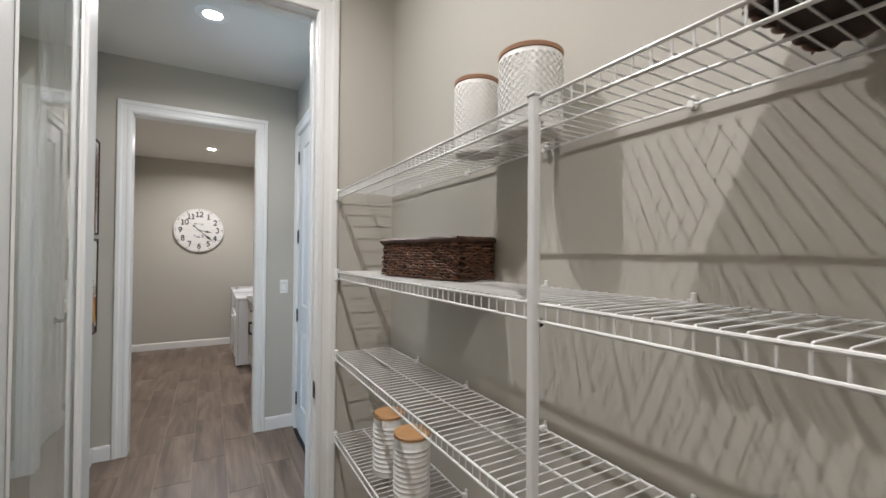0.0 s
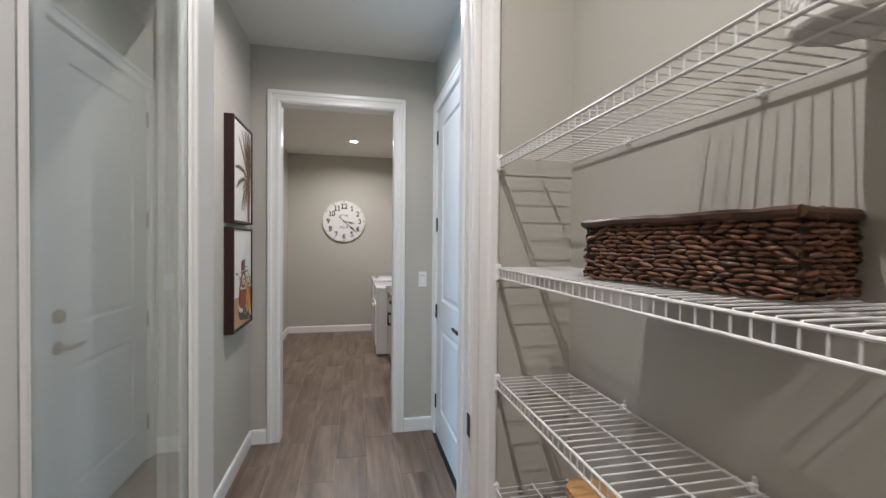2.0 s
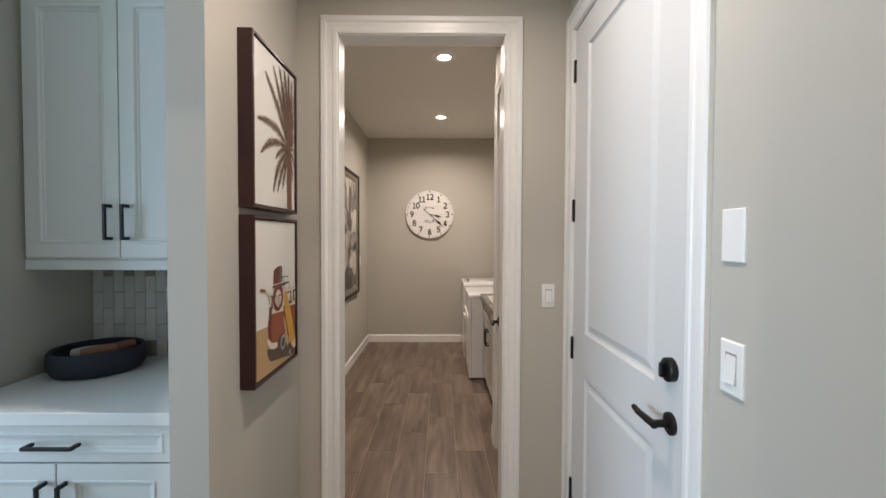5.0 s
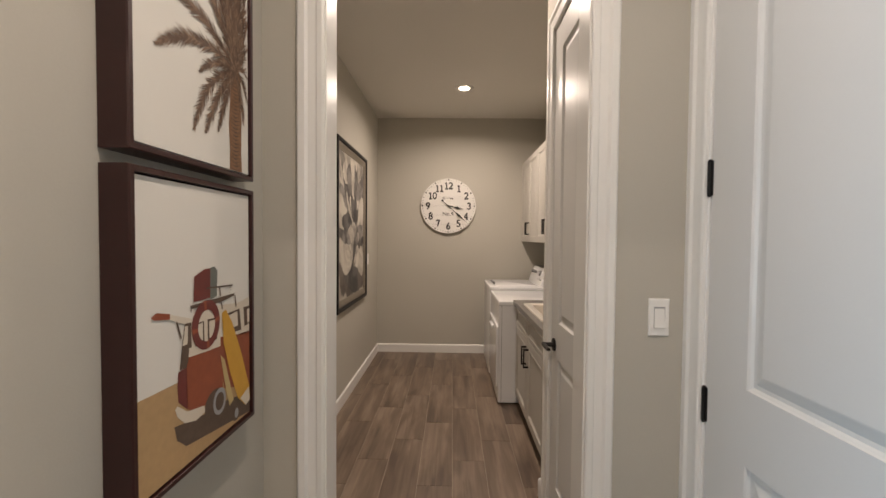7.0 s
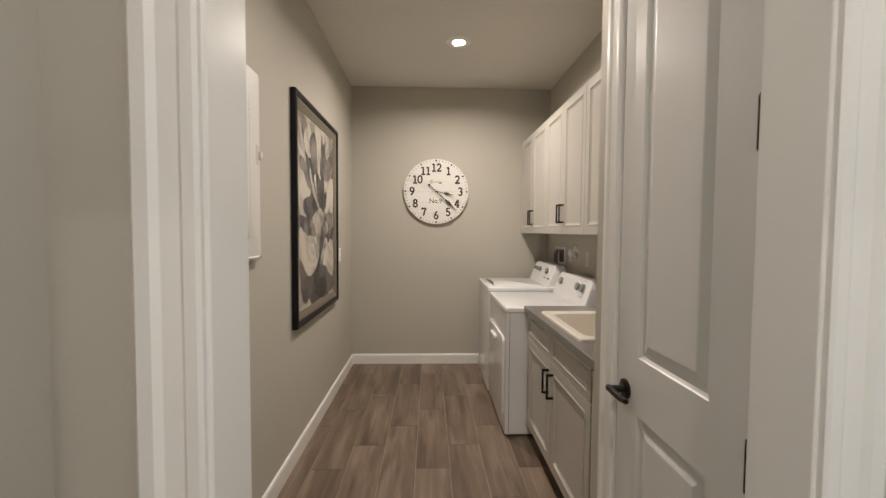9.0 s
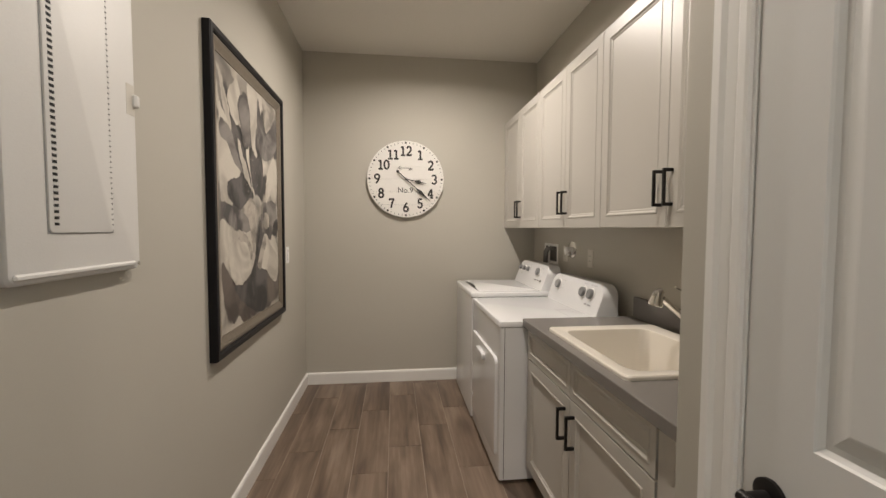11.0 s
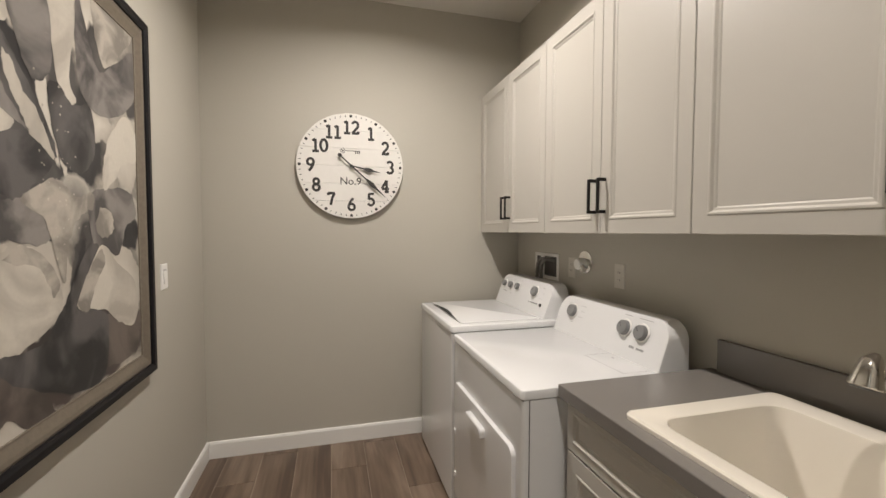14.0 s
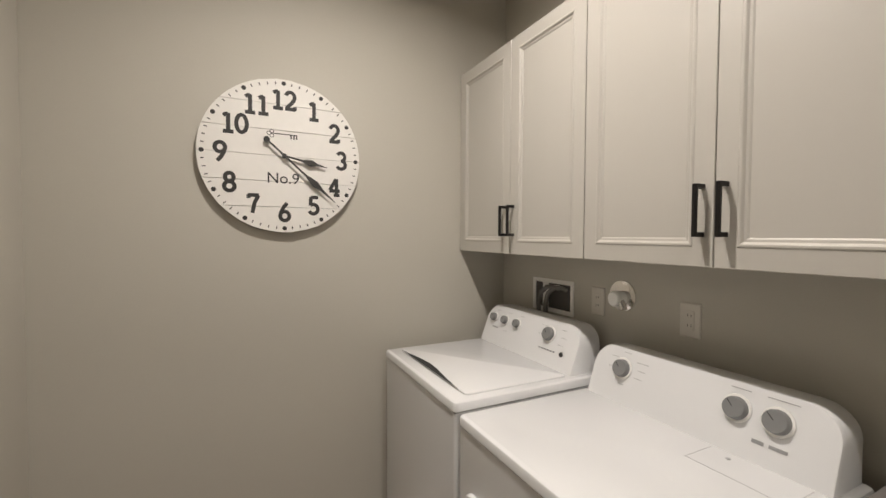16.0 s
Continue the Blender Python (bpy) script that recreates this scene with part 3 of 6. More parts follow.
def canister(x, y, z, r, h, lid_mat, ribbed, label):
    t = thing("canister", (x, y, z), label, "canister")
    bm = bmesh.new()
    prof = [(r - 0.006, 0.0), (r - 0.001, 0.004), (r, 0.010)]
    if ribbed:
        n = 10
        for k in range(n):
            a = 0.02 + (h - 0.05) * k / n
            prof += [(r, a), (r + 0.0018, a + 0.004), (r, a + 0.008), (r - 0.001, a + 0.012)]
    prof += [(r, h - 0.016), (r - 0.002, h - 0.012)]
    lathe(bm, (x, y, z), prof, sides=40)
    part("jar", bm, CERAMIC, t, smooth=True)
    if not ribbed:
        bm = bmesh.new()
        scallop_relief(bm, (x, y), r, z + 0.012, z + h - 0.018, 0.0155)
        part("relief", bm, CERAMIC, t, "raised scallop pattern", smooth=True)
    part("lid", lathe(bmesh.new(), (x, y, z + h), [(r - 0.004, -0.013), (r + 0.001, -0.011), (r + 0.0015, -0.003), (r - 0.002, 0.0), (0.001, 0.0005)], sides=40), lid_mat, t, "round wooden lid", smooth=True)
    return t


canister(0.680, 0.647, DECKS[0] + 0.002, 0.0695, 0.180, WALNUT, False, "tall white ceramic canister with scallop relief and wooden lid")
canister(0.680, 0.858, DECKS[0] + 0.002, 0.0585, 0.195, WALNUT, False, "white ceramic canister with scallop relief, slimmer one on the top shelf")
canister(0.616, 1.285, DECKS[3] + 0.002, 0.054, 0.205, BAMBOO, True, "white ribbed ceramic canister with bamboo lid on the low shelf")
canister(0.624, 1.118, DECKS[3] + 0.002, 0.056, 0.200, BAMBOO, True, "white ribbed ceramic canister with bamboo lid standing in front")

WICKER = material("dark_brown_wicker", (0.058, 0.025, 0.012), 0.36, grain=0.9, scale=40, bump=0.3, stain=0.3, island=1.7)
WICKER_RIM = material("wrapped_rattan", (0.060, 0.027, 0.014), 0.4, grain=1.1, scale=55, bump=0.5, stain=0.3)
# darkened wicker colour: shade inside the basket and between its strands
WICKER_DARK = material("wicker_core_shade", (0.025, 0.013, 0.008), 0.8)


def basket(x0, x1, y0, y1, z, h, label):
    t = thing("wicker_basket", ((x0 + x1) / 2, (y0 + y1) / 2, z), label, "basket", "pantry baskets")
    w = 0.012
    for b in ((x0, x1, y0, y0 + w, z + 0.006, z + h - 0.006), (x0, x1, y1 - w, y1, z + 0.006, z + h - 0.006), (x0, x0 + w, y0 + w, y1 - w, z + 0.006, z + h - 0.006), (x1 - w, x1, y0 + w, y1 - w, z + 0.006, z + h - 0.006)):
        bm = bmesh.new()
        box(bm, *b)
        part("inner_wall", bm, WICKER_DARK, t, "plain inner wall, darkened for the shade behind the weave")
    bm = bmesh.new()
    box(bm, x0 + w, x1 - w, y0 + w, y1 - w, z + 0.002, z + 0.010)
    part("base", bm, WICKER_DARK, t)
    rnd = random.Random(5)
    rows = int(h / 0.0080)
    sides = (((x0, y0), (x1, y0), (0, -1)), ((x1, y0), (x1, y1), (1, 0)), ((x1, y1), (x0, y1), (0, 1)), ((x0, y1), (x0, y0), (-1, 0)))
    verts, faces = [], []
    for (ax, ay), (bx, by), (nx, ny) in sides:
        length = math.hypot(bx - ax, by - ay)
        ux, uy = (bx - ax) / length, (by - ay) / length
        for row in range(rows):
            zc = z + 0.007 + row * (h - 0.016) / (rows - 1)
            s = -0.010 + rnd.random() * 0.02 + (0.018 if row % 2 else 0)
            while s < length - 0.004:
                seg = 0.020 + rnd.random() * 0.016
                tilt = (rnd.random() - 0.5) * 0.008
                rad = 0.0037 + rnd.random() * 0.0018
                base = len(verts)
                for j in range(6):
                    f = j / 5
                    bulge = math.sin(math.pi * f)
                    d = min(max(s + seg * f, -0.003), length + 0.003)
                    out = -0.002 + 0.0055 * bulge
                    px, py, pz = ax + ux * d + nx * out, ay + uy * d + ny * out, zc + tilt * (f - 0.5) * 2
                    r = rad * (0.55 + 0.45 * bulge)
                    for k in range(6):
                        g = k * math.tau / 6
                        verts.append((px + nx * r * math.cos(g), py + ny * r * math.cos(g), pz + r * 0.85 * math.sin(g)))
                for j in range(5):
                    for k in range(6):
                        faces.append((base + 6 * j + k, base + 6 * j + (k + 1) % 6, base + 6 * j + 6 + (k + 1) % 6, base + 6 * j + 6 + k))
                s += seg * 0.94
    mesh = bpy.data.meshes.new("weave")
    mesh.from_pydata([Vector(v) - PLACE[t] for v in verts], [], faces)
    for p in mesh.polygons:
        p.use_smooth = True
    mesh.materials.append(WICKER)
    ob = new("weave", mesh)
    ob.parent = t
    tagged(ob, "woven strands of dark brown rattan", kind="stuff")
    bm = bmesh.new()
    c = 0.004
    loop = [(x0 - c, y0 - c), (x1 + c, y0 - c), (x1 + c, y1 + c), (x0 - c, y1 + c)]
    pts = []
    for (ax, ay), (bx, by) in zip(loop, loop[1:] + loop[:1]):
        for k in range(14):
            f = k / 14
            pts.append((ax + (bx - ax) * f, ay + (by - ay) * f, z + h - 0.002 + rnd.uniform(-0.0012, 0.0012)))
    pts.append(pts[0])
    tube(bm, pts, 0.0085, 8)
    part("rim", bm, WICKER_RIM, t, "thick wrapped rim", smooth=True)
    return t


low_basket = basket(0.560, 0.690, 0.895, 1.265, DECKS[1] + 0.002, 0.116, "dark brown woven wicker basket on the white wire shelf")
low_basket.matrix_basis = Matrix.Translation((0.672, 1.076, DECKS[1] + 0.002)) @ Matrix.Rotation(radians(10.5), 4, "Z")
basket(0.570, 0.745, -0.200, 0.178, DECKS[0] + 0.002, 0.116, "dark brown woven wicker basket on the top wire shelf")


# ---- hall: two pictures ----
FRAME_BROWN = material("dark_espresso_wood", (0.034, 0.009, 0.008), 0.38, grain=0.3, scale=40, bump=0.05)
CANVAS = material("pale_canvas", (0.68, 0.655, 0.60), 0.7, grain=0.04, scale=400, bump=0.15)
FROND = material("painted_frond", (0.105, 0.062, 0.040), 0.7, grain=0.8, scale=90, bump=0.0)
FROND2 = material("painted_frond_pale", (0.23, 0.145, 0.095), 0.7, grain=0.8, scale=90, bump=0.0)
TRUNK = material("painted_trunk", (0.22, 0.115, 0.06), 0.7, grain=1.0, scale=110, bump=0.0)
SAND = material("painted_sand", (0.42, 0.27, 0.13), 0.7, grain=0.25, scale=60, bump=0.0, stain=0.3)
RUST = material("painted_orange", (0.26, 0.065, 0.028), 0.6, grain=0.4, scale=50, bump=0.0)
MAROON = material("painted_maroon", (0.14, 0.028, 0.022), 0.6, grain=0.4, scale=50, bump=0.0)
YELLOW = material("painted_yellow", (0.58, 0.31, 0.04), 0.6, grain=0.2, scale=50, bump=0.0)
CREAM = material("painted_cream", (0.62, 0.55, 0.45), 0.6, bump=0.0)
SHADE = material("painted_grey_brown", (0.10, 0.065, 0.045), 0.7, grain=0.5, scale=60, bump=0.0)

PX = on_x(HL, 1)
PA0, PA1 = 3.033, 3.470


def framed(name, z0, z1, label):
    t = thing(name, (HL, (PA0 + PA1) / 2, z0), label, "picture", "two framed pictures in the hall")
    bm = bmesh.new()
    ring(bm, PX, PA0, PA1, z0, z1, [(0, 0.001), (0, 0.052), (0.002, 0.055), (0.011, 0.055), (0.012, 0.053), (0.012, 0.040)])
    part("frame", bm, FRAME_BROWN, t, "dark espresso floater frame")
    bm = bmesh.new()
    plate(bm, PX, PA0 + 0.016, PA1 - 0.016, z0 + 0.016, z1 - 0.016, [(0, 0.006), (0, 0.047), (0.001, 0.048)])
    part("canvas", bm, CANVAS, t)
    part("backing", wall_box(bmesh.new(), PX, PA0 + 0.004, PA1 - 0.004, z0 + 0.004, z1 - 0.004, 0.001, 0.010), DARK, t)
    return t


palm = framed("palm_picture", 1.569, 2.190, "framed picture of a brown palm tree on pale ground")
ca, cz = 3.388, 1.836
bm = bmesh.new()
flat(bm, PX, [(3.360, 1.586), (3.419, 1.586), (3.416, 1.64), (3.418, 1.72), (3.412, 1.79), (3.416, 1.825), (3.400, cz + 0.02), (3.372, cz + 0.01), (3.360, 1.80), (3.364, 1.76), (3.357, 1.70), (3.361, 1.64)], 0.0486)
part("painted_trunk", bm, TRUNK, palm)
bm = bmesh.new()
rnd = random.Random(11)
for k in range(24):
    z = 1.592 + 0.0095 * k
    flat(bm, PX, [(3.361 + rnd.random() * 0.006, z), (3.388, z - 0.007), (3.414 - rnd.random() * 0.008, z + 0.001), (3.388, z - 0.003)], 0.0488)
part("painted_bark", bm, FROND, palm)


def frond(bm, bm2, mid, tip):
    """One feathered palm frond along a bow from the crown, thick with leaflets."""
    c, m, e = Vector((ca, cz)), Vector(mid), Vector(tip)
    n = max(14, int((e - c).length / 0.0036))
    size = 0.014 + 0.055 * (e - c).length
    for k in range(n):
        f = (k + 0.5) / n
        p = c * (1 - f) ** 2 + m * 2 * f * (1 - f) + e * f * f
        d = ((m - c) * (1 - f) + (e - m) * f).normalized()
        nrm = Vector((-d.y, d.x))
        for s in (-1, 1):
            ln = size * (0.35 + 0.95 * math.sin(math.pi * min(0.08 + f * 0.95, 1.0)) ** 0.7) * rnd.uniform(0.7, 1.2)
            q = p + d * ln * rnd.uniform(0.7, 1.0) + nrm * s * ln * rnd.uniform(0.35, 0.65)
            tri = [tuple(p - d * 0.0040), tuple(p + d * 0.0040), tuple(q)]
            if all(PA0 + 0.018 < a < PA1 - 0.018 and 1.589 < z < 2.172 for a, z in tri):
                flat(bm if rnd.random() < 0.62 else bm2, PX, tri, 0.0490 + rnd.random() * 0.0006)


b1, b2 = bmesh.new(), bmesh.new()
FRONDS = (((3.22, 1.875), (3.107, 1.776)), ((3.30, 1.84), (3.241, 1.778)), ((3.265, 1.79), (3.219, 1.649)), ((3.31, 1.77), (3.260, 1.652)), ((3.35, 1.78), (3.310, 1.668)), ((3.437, 1.83), (3.458, 1.760)), ((3.412, 1.80), (3.428, 1.715)), ((3.43, 1.87), (3.460, 1.83)),
          ((3.25, 1.935), (3.085, 1.895)), ((3.30, 1.98), (3.150, 2.085)), ((3.33, 2.00), (3.225, 2.135)), ((3.35, 2.02), (3.285, 2.155)), ((3.37, 2.02), (3.340, 2.160)), ((3.385, 2.02), (3.385, 2.165)), ((3.41, 2.00), (3.425, 2.150)), ((3.43, 1.97), (3.450, 2.090)), ((3.44, 1.93), (3.460, 2.010)), ((3.44, 1.90), (3.462, 1.930)), ((3.36, 1.96), (3.310, 2.080)), ((3.40, 1.95), (3.400, 2.080)))
for mid, tip in FRONDS:
    frond(b1, b2, mid, tip)
part("painted_fronds", b1, FROND, palm)
part("painted_pale_fronds", b2, FROND2, palm)

van = framed("van_picture", 0.923, 1.544, "framed picture of an orange camper van with a surfboard")


def daub(name, points, mat, n):
    """A flat painted shape; places as shares of the canvas's width and height."""
    w0, w1, h0, h1 = PA0 + 0.017, PA1 - 0.017, 0.940, 1.527
    part(name, flat(bmesh.new(), PX, [(w0 + (w1 - w0) * a, h0 + (h1 - h0) * b) for a, b in points], n), mat, van)


def oval(a, b, ra, rb, k=20):
    return [(a + ra * math.cos(i * math.tau / k), b + rb * math.sin(i * math.tau / k)) for i in range(k)]


N0 = 0.0484
GREEN = material("painted_grey_green", (0.13, 0.14, 0.12), 0.6, grain=0.3, scale=50, bump=0.0)
PALE = material("painted_pale_yellow", (0.50, 0.37, 0.17), 0.6, grain=0.2, scale=50, bump=0.0)
daub("painted_sand", [(0, 0), (0, 0.317), (0.266, 0.312), (0.536, 0.29), (1, 0.26), (1, 0)], SAND, N0 + 0.0002)
daub("painted_shadow", [(0.241, 0.165), (0.499, 0.135), (0.732, 0.129), (1, 0.087), (1, 0), (0.687, 0.031), (0.333, 0.068), (0.261, 0.112)], SHADE, N0 + 0.0003)
daub("painted_van_side", [(0.653, 0.407), (0.824, 0.388), (1, 0.38), (1, 0.169), (1, 0.123), (0.69, 0.187), (0.653, 0.307)], RUST, N0 + 0.0005)
daub("painted_van_roof", [(0.457, 0.552), (0.655, 0.538), (0.849, 0.525), (1, 0.537), (1, 0.373), (0.824, 0.385), (0.695, 0.4), (0.65, 0.462)], CREAM, N0 + 0.0005)
daub("painted_screen_frame", [(0.375, 0.508), (0.459, 0.56), (0.655, 0.523), (0.653, 0.383), (0.504, 0.402), (0.375, 0.409)], CREAM, N0 + 0.0006)
daub("painted_van_front", [(0.352, 0.387), (0.504, 0.378), (0.65, 0.373), (0.675, 0.302), (0.675, 0.193), (0.543, 0.191), (0.496, 0.169), (0.37, 0.182), (0.342, 0.204), (0.34, 0.344)], RUST, N0 + 0.0006)
daub("painted_van_corner", [(0.273, 0.346), (0.342, 0.353), (0.347, 0.196), (0.273, 0.242), (0.266, 0.296)], MAROON, N0 + 0.0006)
daub("painted_door_gap", [(0.285, 0.351), (0.305, 0.436), (0.325, 0.506), (0.377, 0.511), (0.382, 0.407), (0.36, 0.385), (0.34, 0.349)], SHADE, N0 + 0.0008)
daub("painted_door_glass", [(0.308, 0.431), (0.328, 0.499), (0.352, 0.497), (0.347, 0.433)], CREAM, N0 + 0.0010)
daub("painted_cream_band", [(0.36, 0.416), (0.504, 0.395), (0.65, 0.394), (0.65, 0.37), (0.504, 0.375), (0.355, 0.383)], CREAM, N0 + 0.0010)
daub("painted_windscreen", [(0.414, 0.496), (0.491, 0.496), (0.494, 0.412), (0.412, 0.412)], SHADE, N0 + 0.0008)
daub("painted_screen_glass", [(0.432, 0.489), (0.479, 0.491), (0.479, 0.424), (0.429, 0.426)], CREAM, N0 + 0.0010)
daub("painted_windscreen", [(0.524, 0.497), (0.62, 0.492), (0.618, 0.405), (0.526, 0.411)], SHADE, N0 + 0.0008)
daub("painted_screen_glass", [(0.538, 0.487), (0.605, 0.487), (0.6, 0.421), (0.541, 0.422)], CREAM, N0 + 0.0010)
daub("painted_window", [(0.72, 0.494), (0.871, 0.497), (0.893, 0.4), (0.769, 0.404)], SHADE, N0 + 0.0010)
daub("painted_window_glass", [(0.747, 0.484), (0.844, 0.489), (0.851, 0.426), (0.792, 0.424)], CREAM, N0 + 0.0011)
daub("painted_window", [(0.921, 0.497), (1, 0.497), (1, 0.416), (0.933, 0.409)], SHADE, N0 + 0.0010)
daub("painted_window_glass", [(0.965, 0.484), (1, 0.484), (1, 0.422), (0.973, 0.419)], CREAM, N0 + 0.0011)
daub("painted_bumper", [(0.246, 0.223), (0.263, 0.232), (0.34, 0.191), (0.486, 0.172), (0.496, 0.145), (0.414, 0.136), (0.32, 0.155), (0.263, 0.193)], CREAM, N0 + 0.0011)
daub("painted_pale_board", [(0.648, 0.334), (0.692, 0.307), (0.792, 0.112), (0.744, 0.097), (0.695, 0.203)], PALE, N0 + 0.0014)
daub("painted_surfboard", [(0.665, 0.503), (0.707, 0.513), (0.779, 0.451), (0.893, 0.29), (0.99, 0.121), (0.998, 0.065), (0.94, 0.046), (0.841, 0.106), (0.754, 0.237), (0.682, 0.378)], YELLOW, N0 + 0.0016)
daub("painted_board_tip", [(0.985, 0.121), (0.995, 0.058), (0.943, 0.046), (0.871, 0.095)], CREAM, N0 + 0.0018)
daub("painted_suitcase", [(0.409, 0.67), (0.501, 0.693), (0.561, 0.692), (0.558, 0.578), (0.4, 0.576), (0.402, 0.622)], MAROON, N0 + 0.0011)
daub("painted_green_case", [(0.553, 0.695), (0.591, 0.698), (0.623, 0.681), (0.615, 0.579), (0.551, 0.571)], GREEN, N0 + 0.0013)
daub("painted_rack_deck", [(0.37, 0.567), (0.561, 0.569), (0.809, 0.572), (0.804, 0.562), (0.655, 0.549), (0.375, 0.555)], SHADE, N0 + 0.0014)
daub("painted_paddle", [(0.087, 0.56), (0.122, 0.572), (0.216, 0.557), (0.213, 0.538), (0.107, 0.55)], RUST, N0 + 0.0014)
daub("painted_paddle_shaft", [(0.216, 0.555), (0.375, 0.52), (0.392, 0.506), (0.313, 0.509), (0.213, 0.538)], CREAM, N0 + 0.0014)
daub("painted_wheel", oval(0.593, 0.148, 0.104, 0.060), SHADE, N0 + 0.0011)
daub("painted_hub", oval(0.638, 0.147, 0.067, 0.054), GREYINK, N0 + 0.0013)
daub("painted_hub_rim", oval(0.638, 0.147, 0.044, 0.036), SHADE, N0 + 0.0014)
daub("painted_small_wheel", oval(0.819, 0.046, 0.049, 0.035), SHADE, N0 + 0.0013)
daub("painted_small_hub", oval(0.826, 0.043, 0.023, 0.022), GREYINK, N0 + 0.0014)
outer, inner = oval(0.511, 0.479, 0.132, 0.094, 28), oval(0.514, 0.475, 0.080, 0.060, 28)
for k in range(28):
    q = (k + 1) % 28
    daub("painted_life_ring", [outer[k], outer[q], inner[q], inner[k]], MAROON if k % 7 else RUST, N0 + 0.0019)
for p, q in (((0.509, 0.615), (0.782, 0.605)), ((0.782, 0.606), (0.742, 0.571)), ((0.638, 0.61), (0.648, 0.571)), ((0.809, 0.562), (0.824, 0.509)), ((0.648, 0.566), (0.667, 0.516)), ((0.375, 0.564), (0.372, 0.538)), ((0.258, 0.52), (0.293, 0.457))):
    daub("painted_rack", [p, (p[0] + 0.008, p[1] + 0.006), (q[0] + 0.008, q[1] + 0.006), q], SHADE, N0 + 0.0016)


# ---- cabinets ----
def bar_pull(parent, at, a, z, length=0.135, upright=True):
    bm = bmesh.new()
    h = length / 2
    if upright:
        wall_box(bm, at, a - 0.0055, a + 0.0055, z - h, z + h, 0.028, 0.038, 0.0012)
        for s in (-1, 1):
            wall_box(bm, at, a - 0.005, a + 0.005, z + s * (h - 0.006) - 0.006, z + s * (h - 0.006) + 0.006, 0, 0.030)
    else:
        wall_box(bm, at, a - h, a + h, z - 0.0055, z + 0.0055, 0.028, 0.038, 0.0012)
        for s in (-1, 1):
            wall_box(bm, at, a + s * (h - 0.006) - 0.006, a + s * (h - 0.006) + 0.006, z - 0.005, z + 0.005, 0, 0.030)
    part("bar_handle", bm, BLACK, parent, "dark bronze bar pull")


DOORFACE = [(0, 0.0), (0, 0.0185), (0.0015, 0.020), (0.052, 0.020), (0.055, 0.0225), (0.060, 0.0225), (0.063, 0.020), (0.066, 0.0165), (0.072, 0.0155), (0.076, 0.0125)]
DRAWERFACE = [(u * 0.5 if u < 0.05 else u - 0.026, n) for u, n in DOORFACE]


def front(parent, name, at, a0, a1, z0, z1, mat, profile=None):
    """A framed cabinet front with a bead and a sunk panel, 20 mm thick."""
    bm = bmesh.new()
    plate(bm, at, a0, a1, z0, z1, profile or DOORFACE)
    return part(name, bm, mat, parent)


UX = 0.832
at_u = on_x(UX, -1)


def upper_unit(y0, y1, split, label):
    t = thing("wall_cabinet", (LR, (y0 + y1) / 2, 1.383), label, "cabinet", "laundry wall cabinets")
    bm = bmesh.new()
    box(bm, UX, LR - 0.001, y0 + 0.0005, y1 - 0.0005, 1.379, 2.312, 0.001)
    part("body", bm, CABINET, t)
    for a0, a1, h in ((y0 + 0.002, split - 0.0015, split - 0.029), (split + 0.0015, y1 - 0.002, split + 0.029)):
        d = front(t, "door", at_u, a0, a1, 1.377, 2.309, CABINET)
        bar_pull(d, on_x(UX - 0.020, -1), h, 1.522)
    return t


LAB = "pale greige wall cabinet with two framed doors and dark pulls"
upper_unit(6.492, 7.388, 6.930, LAB)
upper_unit(5.630, 6.492, 6.055, LAB)
upper_unit(4.640, 5.630, 5.138, "pale greige wall cabinet with two doors above the sink")
solid("cabinet_filler", boxed(0.815, 0.835, 4.592, 4.6395, 1.386, 2.309), CABINET, "narrow greige filler strip beside the wall cabinet", "filler")

# sink base
BX = 0.532
at_b = on_x(BX, -1)
base = thing("base_cabinet", (0.8, 5.2, 0), "pale greige sink base cabinet with two doors and drawer fronts", "cabinet")
bm = bmesh.new()
box(bm, BX, LR - 0.001, 4.60, 5.79, 0.105, 0.560, 0.001)
box(bm, BX, BX + 0.02, 4.60, 5.79, 0.560, 0.857, 0.001)
box(bm, BX + 0.02, LR - 0.001, 5.772, 5.79, 0.560, 0.857, 0.001)
part("body", bm, CABINET, base)
part("toe_kick", boxed(BX + 0.06, BX + 0.08, 4.60, 5.79, 0.0, 0.105), CABINET, base)
part("filler", wall_box(bmesh.new(), at_b, 4.602, 4.72, 0.107, 0.855, 0.0, 0.016, 0.001), CABINET, base)
for a0, a1, h in ((4.724, 5.262, 5.222), (5.266, 5.786, 5.306)):
    front(base, "drawer_front", at_b, a0, a1, 0.699, 0.853, CABINET, DRAWERFACE)
    d = front(base, "door", at_b, a0, a1, 0.112, 0.693, CABINET)
    bar_pull(d, on_x(BX - 0.020, -1), h, 0.575)

# counter with a cut for the sink
SKX0, SKX1, SKY0, SKY1 = 0.529, 1.050, 4.900, 5.553
top = thing("countertop", (0.8, 5.2, 0.86), "dark grey quartz countertop with eased edge", "countertop")
bm = bmesh.new()
CX0, CY0, CY1, CT = 0.488, 4.592, 5.803, 0.900
outer = [(CX0, CY0), (LR - 0.001, CY0), (LR - 0.001, CY1), (CX0, CY1)]
hole = [(SKX0 + 0.02, SKY0 + 0.02), (SKX1 - 0.02, SKY0 + 0.02), (SKX1 - 0.02, SKY1 - 0.02), (SKX0 + 0.02, SKY1 - 0.02)]
rows = []
